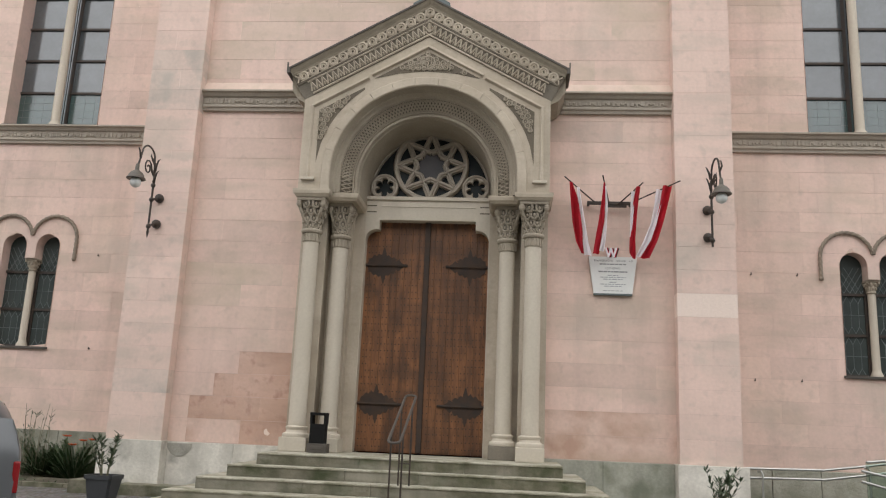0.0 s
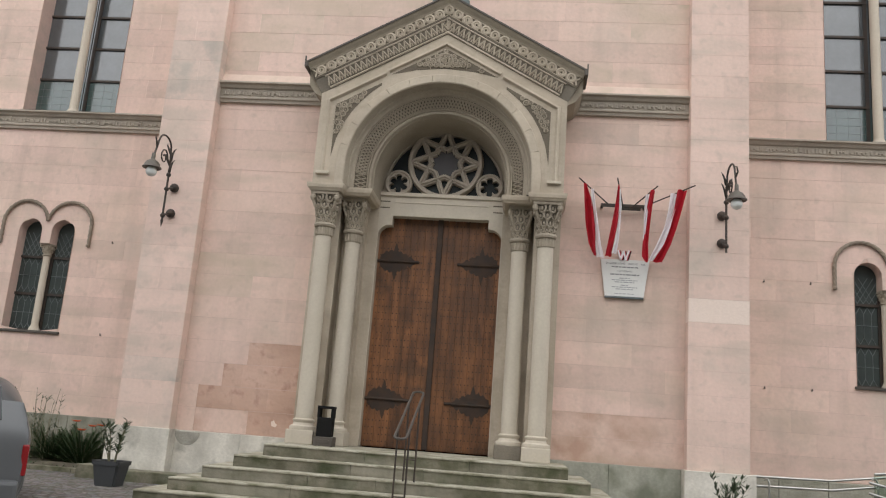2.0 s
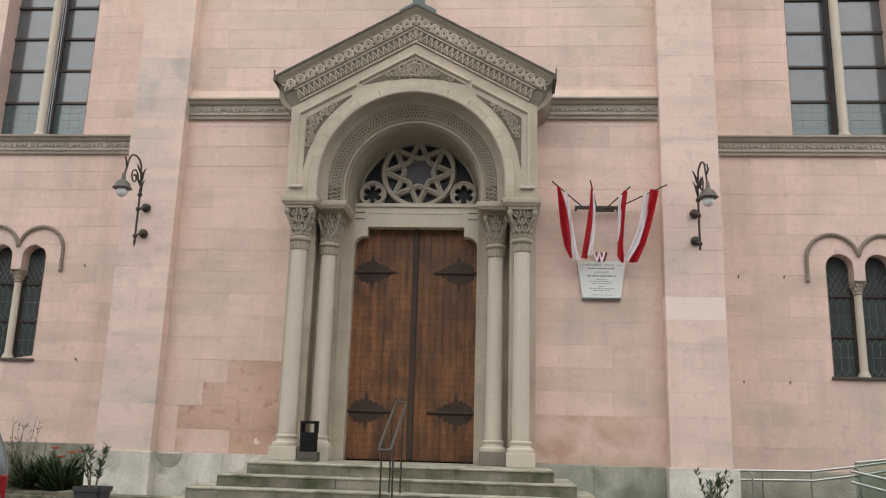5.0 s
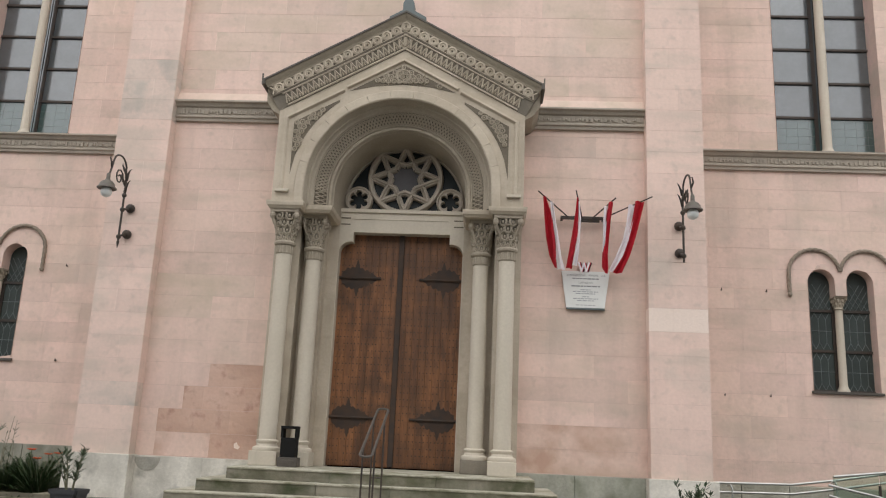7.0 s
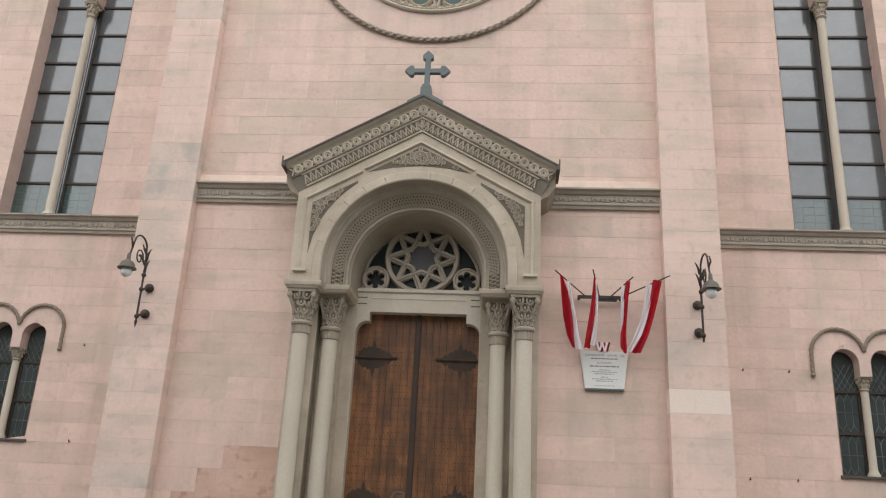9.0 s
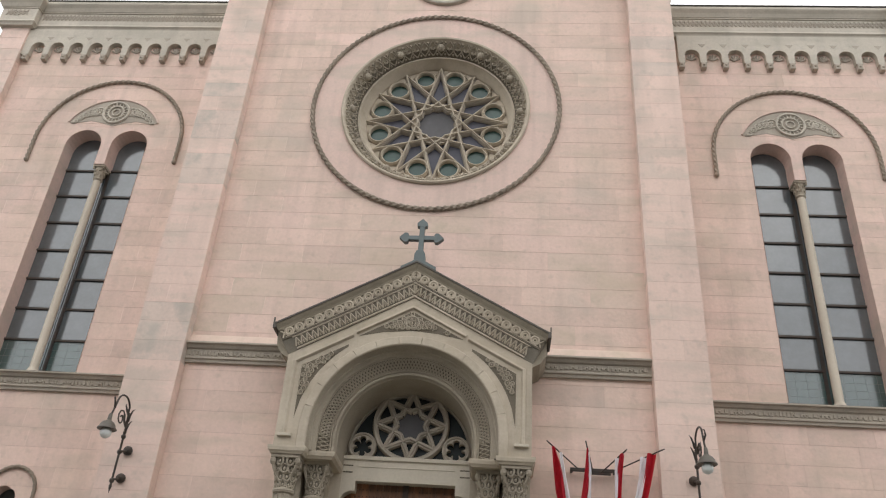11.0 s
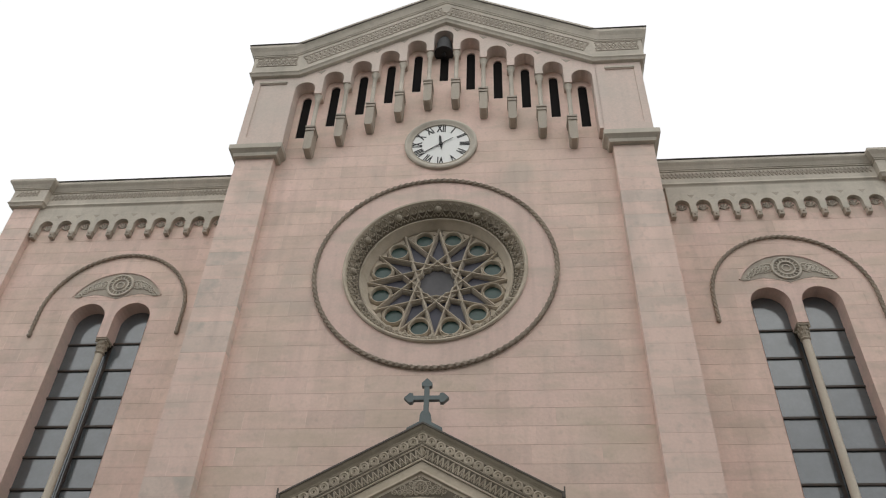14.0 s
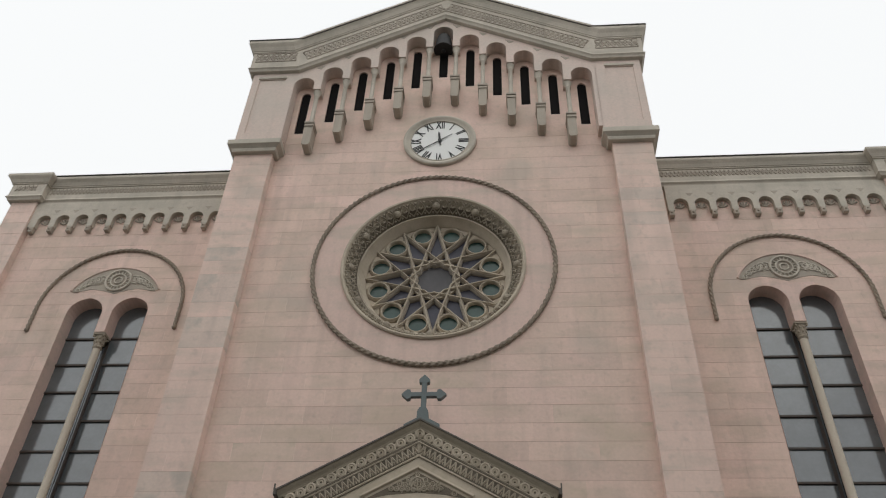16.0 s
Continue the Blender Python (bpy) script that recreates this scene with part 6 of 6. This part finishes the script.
def potted(x, y, z, height, seed, label):
    rnd = random.Random(seed)
    pot = thing("potted_shrub", label, "plant", (x, y, z), group="potted shrubs at the stairs")
    bm = bmesh.new()
    rows = []
    for half, h in ((0.165, 0.0), (0.21, 0.32), (0.225, 0.32), (0.23, 0.385), (0.205, 0.385), (0.20, 0.34), (0.0, 0.34)):
        rows.append([bm.verts.new((sx * max(half, 0.005), sy * max(half, 0.005), h)) for sx, sy in ((-1, -1), (1, -1), (1, 1), (-1, 1))])
    for a, b in zip(rows, rows[1:]):
        for i in range(4):
            j = (i + 1) % 4
            bm.faces.new((a[i], a[j], b[j], b[i]))
    bm.faces.new(rows[0][::-1])
    bmesh.ops.bevel(bm, geom=[e for e in bm.edges if abs(e.verts[0].co.z - e.verts[1].co.z) > 0.05], offset=0.03, segments=2, affect="EDGES")
    part("planter", bm, POT, pot, "anthracite square planter")
    bm = bmesh.new()
    box(bm, -0.2, 0.2, -0.2, 0.2, 0.31, 0.35)
    part("soil", bm, SOIL, pot)
    stems, leaves = bmesh.new(), bmesh.new()
    for k in range(7):
        a = rnd.uniform(0, 6.28)
        lean = rnd.uniform(0.06, 0.28)
        hh = height * rnd.uniform(0.55, 1.0)
        pts = [Vector((0.06 * math.cos(a), 0.06 * math.sin(a), 0.36))]
        for i in range(1, 6):
            t = i / 5
            pts.append(Vector((math.cos(a) * (0.06 + lean * t ** 1.3), math.sin(a) * (0.06 + lean * t ** 1.3), 0.36 + hh * t)))
        bent(stems, pts, 0.009, 5, 0.003)
        for i in range(26):
            t = rnd.uniform(0.25, 1.0) * 4.999
            j = int(t)
            p = pts[j].lerp(pts[j + 1], t - j)
            b = rnd.uniform(0, 6.28)
            leaf_blade(leaves, p, Vector((math.cos(b), math.sin(b), rnd.uniform(0.3, 1.4))), rnd.uniform(0.09, 0.16), 0.036)
    part("stems", stems, STRAW, pot)
    tagged(part("foliage", leaves, LEAF, pot), kind="stuff")


potted(-4.70, -1.6, 0.30, 0.82, 3, "sparse narrow-leaved shrub in an anthracite square planter")
potted(4.83, -1.25, 0.21, 0.72, 8, "upright narrow-leaved shrub in an anthracite square planter")

# ---- flower bed ----
bm = bmesh.new()
pts = [[bm.verts.new((-9.2 + 0.22 * i, 0.05 + 0.15 * j, 0.36 + 0.12 * noise.noise((i * 0.5, j * 0.6, 0)) + 0.02 * j)) for i in range(18)] for j in range(10)]
for a, b in zip(pts, pts[1:]):
    for i in range(17):
        bm.faces.new((a[i], a[i + 1], b[i + 1], b[i]))
tagged(part("flower_bed", bm, SOIL), "dark soil flower bed at the foot of the wall", "flower bed", kind="structure")
kerb = thing("bed_kerb", "low concrete kerb edging the flower bed", "kerb", kind="structure")
for i in range(5):
    bm = bmesh.new()
    box(bm, -9.3 + 0.77 * i, -8.54 + 0.77 * i, -0.03, 0.07, 0.2, 0.38, 0.012)
    part("kerb_stone", bm, STEPS, kerb)
def spreading_shrub(x, y, z, size, seed, twigs):
    shrub = thing("evergreen_shrub", "dark green spreading shrub in the flower bed", "shrub", (x, y, z), group="shrubs in the flower bed")
    leaves, stems = bmesh.new(), bmesh.new()
    rnd = random.Random(seed)
    for k in range(twigs):
        # arching fronds, each a spine with paired needles
        a = rnd.uniform(0, 6.28)
        ln = size * rnd.uniform(0.6, 1.0)
        el = rnd.uniform(0.35, 1.25)
        reach, rise = ln * math.cos(el), ln * math.sin(el)
        spine = [Vector((math.cos(a) * reach * t, math.sin(a) * reach * 0.6 * t, rise * (1.25 * t - 0.28 * t * t))) for t in (0, 0.2, 0.4, 0.6, 0.8, 1.0)]
        bent(stems, [tuple(p) for p in spine], 0.008, 4, 0.003)
        for i in range(46):
            t = (0.18 + 0.82 * i / 46) * 4.999
            j = int(t)
            p = spine[j].lerp(spine[j + 1], t - j)
            ahead = (spine[j + 1] - spine[j]).normalized()
            side = ahead.cross(Vector((0, 0, 1))).normalized() * (1 if i % 2 else -1)
            leaf_blade(leaves, p, side + ahead * 0.9 + Vector((0, 0, rnd.uniform(-0.25, 0.35))), rnd.uniform(0.07, 0.14) * (1.15 - 0.5 * i / 46), 0.022)
    tagged(part("branches", stems, STRAW, shrub), kind="stuff")
    tagged(part("foliage", leaves, DARKLEAF, shrub), kind="stuff")


spreading_shrub(-6.45, 0.7, 0.30, 0.92, 11, 130)
spreading_shrub(-7.10, 0.75, 0.30, 0.88, 12, 120)
for fx, fy, fz in ((-6.55, 0.5, 1.17), (-6.25, 0.55, 1.10), (-6.1, 0.6, 1.12), (-6.4, 0.45, 1.02)):
    fl = thing("orange_flower", "orange poppy-like flower on a thin stem in the bed", "flower", group="orange flowers in the bed")
    part("stem", bent(bmesh.new(), [(fx + 0.1, fy + 0.05, 0.4), (fx + 0.03, fy, 0.8), (fx, fy, fz)], 0.006, 5), LEAF, fl)
    bm = bmesh.new()
    for i in range(8):
        a = i * math.pi / 4
        leaf_blade(bm, Vector((fx, fy, fz)), Vector((math.cos(a), math.sin(a), 0.35)), 0.10, 0.075)
    part("blossom", bm, PETAL, fl)
reeds = thing("dry_perennials", "tall dry brownish perennial stalks beside the wall", "plant", (-7.6, 0.75, 0.36))
bm, lv = bmesh.new(), bmesh.new()
rnd = random.Random(21)
for k in range(38):
    x, y, h = rnd.uniform(-0.55, 0.55), rnd.uniform(-0.3, 0.3), rnd.uniform(0.6, 1.42)
    top = (x + rnd.uniform(-0.2, 0.2), y + rnd.uniform(-0.1, 0.1), h)
    bent(bm, [(x, y, 0), ((x + top[0]) / 2, y, h * 0.55), top], 0.008, 5, 0.003)
    for i in range(7):
        t = rnd.uniform(0.3, 1.0)
        b = rnd.uniform(0, 6.28)
        leaf_blade(lv, Vector((x, y, 0)).lerp(Vector(top), t), Vector((math.cos(b), math.sin(b), 0.7)), rnd.uniform(0.08, 0.18), 0.022)
part("stalks", bm, STRAW, reeds)
tagged(part("foliage", lv, LEAF, reeds), kind="stuff")
bm = bmesh.new()
rnd = random.Random(31)
for k in range(900):
    p = Vector((rnd.uniform(-8.8, -5.7), rnd.uniform(0.1, 1.3), 0.36))
    b = rnd.uniform(0, 6.28)
    leaf_blade(bm, p, Vector((math.cos(b), math.sin(b), rnd.uniform(0.3, 1.2))), rnd.uniform(0.05, 0.13), 0.035)
tagged(part("low_plants", bm, DARKLEAF), "low green plants covering the flower bed", "plants", kind="stuff")

# ---- ramp rails ----
ramp = thing("ramp_handrail", "steel tube handrails of a ramp along the side wall", "handrail")
for pts in ([(5.62, 0.3, 1.172), (6.90, 0.3, 1.195), (7.63, 0.3, 1.298), (8.57, 0.3, 1.457), (11.5, 0.3, 1.95)], [(5.65, 0.3, 1.02), (6.91, 0.3, 1.043), (7.62, 0.3, 1.150), (8.56, 0.3, 1.315), (11.5, 0.3, 1.81)],
            [(7.25, -0.35, 1.237), (8.04, -0.35, 1.080), (8.13, -0.35, 1.05), (8.15, -0.35, 0.98), (8.10, -0.35, 0.90)], [(7.24, -0.35, 1.072), (8.09, -0.35, 0.867)],
            [(7.36, -0.30, 1.37), (8.6, -0.30, 1.52), (11.0, -0.30, 1.82)]):
    bm = bmesh.new()
    bent(bm, pts, 0.022, 10)
    part("tube", bm, SILVER, ramp, smooth=True)
for x, y, z in ((5.86, 0.3, 1.16), (7.6, 0.3, 1.29), (9.6, 0.3, 1.62)):
    bm = bmesh.new()
    bent(bm, [(x - 0.05, y - 0.03, z - 0.03), (x - 0.01, y - 0.07, z - 0.01), (x + 0.02, y - 0.07, z - 0.08), (x + 0.02, y - 0.05, z - 0.2), (x + 0.02, y - 0.05, 0.25)], 0.018, 8)
    part("post", bm, SILVER, ramp, smooth=True)
for x0, x1, z0, z1 in ((7.345, 8.07, 1.37, 1.46), (8.09, 9.0, 1.46, 1.575), (9.02, 10.0, 1.578, 1.70)):
    bm = bmesh.new()
    prism(bm, [(x0, 0.62), (x1, 0.62), (x1, z1), (x0, z0)], -0.31, -0.298)
    pane = part("glass_panel", bm, CLEAR, ramp, "clear greenish glass balustrade panel")
    pane.visible_shadow = False
    bm = bmesh.new()
    box(bm, x1 - 0.005, x1 + 0.025, -0.335, -0.285, 0.2, z1 - 0.2, 0.004)
    part("dark_post", bm, IRON, ramp, "thin dark steel post")
bm = bmesh.new()
box(bm, 7.30, 10.1, -0.36, -0.24, 0.1, 0.62, 0.01)
part("ramp_edge", bm, STEPS, ramp, "grey stone edge of the ramp")

# ---- parked car ----
car = thing("parked_car", "dark silver hatchback parked on the forecourt", "car", (-4.17, -6.46, 0.27))
car.rotation_euler = (0, 0, radians(-57))
# stations along the car: place, roof height, half-width
def eased(rows, k):
    """Rows of numbers with k - 1 more between each two, on a smooth curve through all."""
    out = []
    for i in range(len(rows) - 1):
        q = [rows[max(0, min(len(rows) - 1, i + e))] for e in (-1, 0, 1, 2)]
        for n in range(k):
            t = n / k
            out.append(tuple(0.5 * (2 * b + (c - a) * t + (2 * a - 5 * b + 4 * c - d) * t * t + (3 * b - a - 3 * c + d) * t ** 3) for a, b, c, d in zip(*q)))
    return out + [rows[-1]]


bm = bmesh.new()
rows = []
for px, top, w in eased([(0.10, 0.50, 0.80), (0.07, 0.90, 0.84), (0.0, 1.12, 0.86), (-0.12, 1.34, 0.87), (-0.30, 1.48, 0.87), (-0.7, 1.56, 0.87), (-1.9, 1.57, 0.87), (-2.5, 1.40, 0.87), (-3.1, 1.0, 0.86), (-3.9, 0.86, 0.82), (-4.2, 0.66, 0.76), (-4.28, 0.45, 0.70)], 4):
    sec = eased([(0.94, 0.28), (1.0, 0.5), (1.0, 0.86), (0.955, 1.02), (0.85, 1.26), (0.72, 1.42), (0.5, 1.52), (0.0, 1.57)], 3)
    ring = [(k * w, h * top / 1.57 if top > 1.3 else min(h, top - 0.03 * k)) for k, h in sec]
    ring = ring + [(-a, b) for a, b in ring[-2::-1]]
    rows.append([bm.verts.new((px, a, b)) for a, b in ring])
for a, b in zip(rows, rows[1:]):
    for i in range(len(a) - 1):
        bm.faces.new((a[i], a[i + 1], b[i + 1], b[i]))
    bm.faces.new((a[-1], a[0], b[0], b[-1]))
bm.faces.new(rows[0])
bm.faces.new(rows[-1][::-1])
part("body", bm, CARPAINT, car, smooth=True)


def panel(name, quad, out, m, label=""):
    """A thin pane laid on the bodywork."""
    bm = bmesh.new()
    q = [Vector(p) for p in quad]
    n = (q[1] - q[0]).cross(q[2] - q[0]).normalized() * out
    a = [bm.verts.new(p) for p in q]
    b = [bm.verts.new(p + n) for p in q]
    bm.faces.new(b)
    bm.faces.new(a[::-1])
    for i in range(len(q)):
        j = (i + 1) % len(q)
        bm.faces.new((a[i], a[j], b[j], b[i]))
    return part(name, bm, m, car, label)


panel("rear_window", [(0.0, -0.56, 1.06), (0.0, 0.56, 1.06), (-0.18, 0.50, 1.40), (-0.18, -0.50, 1.40)], 0.03, CARGLASS)
for e in (-1, 1):
    bm = bmesh.new()
    y0, y1 = sorted((e * 0.77, e * 0.868))
    box(bm, -0.05, 0.09, y0 + (0.025 if e > 0 else 0), y1 - (0.025 if e < 0 else 0), 0.52, 0.84, 0.02)
    part("tail_lamp", bm, TAIL, car, "red tail lamp")
    panel("side_window", [(-0.5, e * 0.80, 1.02), (-2.5, e * 0.80, 1.02), (-2.0, e * 0.66, 1.34), (-0.6, e * 0.66, 1.34)], 0.02 * e, CARGLASS)
bm = bmesh.new()
box(bm, -0.1, 0.16, -0.82, 0.82, 0.26, 0.48, 0.05)
part("rear_bumper", bm, CARPAINT, car)
for x in (-0.85, -3.45):
    for y in (-0.74, 0.74):
        bm = bmesh.new()
        prism(bm, circle(x, 0.31, 0.31, 28), y - 0.1, y + 0.1)
        wh = part("wheel", bm, RUBBER, car)
        bm = bmesh.new()
        prism(bm, circle(x, 0.31, 0.2, 20), y - 0.108, y + 0.108)
        part("rim", bm, SILVER, wh)

# ---- small iron hooks left in the side walls ----
for x, z in ((6.17, 4.76), (7.03, 4.76), (6.17, 2.74), (7.02, 2.75), (-6.96, 4.80), (-6.90, 2.88)):
    bm = bmesh.new()
    rod(bm, (x, WING + 0.02, z), (x, WING - 0.03, z), 0.014, 6)
    rod(bm, (x, WING - 0.028, z - 0.01), (x, WING - 0.028, z + 0.035), 0.009, 6)
    tagged(part("wall_hook", bm, IRON), "small rusty iron hook set in the stucco wall", "hook", "hooks in the side walls")
bm = bmesh.new()
prism(bm, [(-2.68, 1.38), (-2.61, 1.36), (-2.58, 1.40), (-2.62, 1.43), (-2.645, 1.48), (-2.69, 1.45)], -0.006, 0.006)
tagged(part("plaster_scar", bm, FRESH), "small pale chip where the stucco has broken off", "plaster patch", kind="structure")
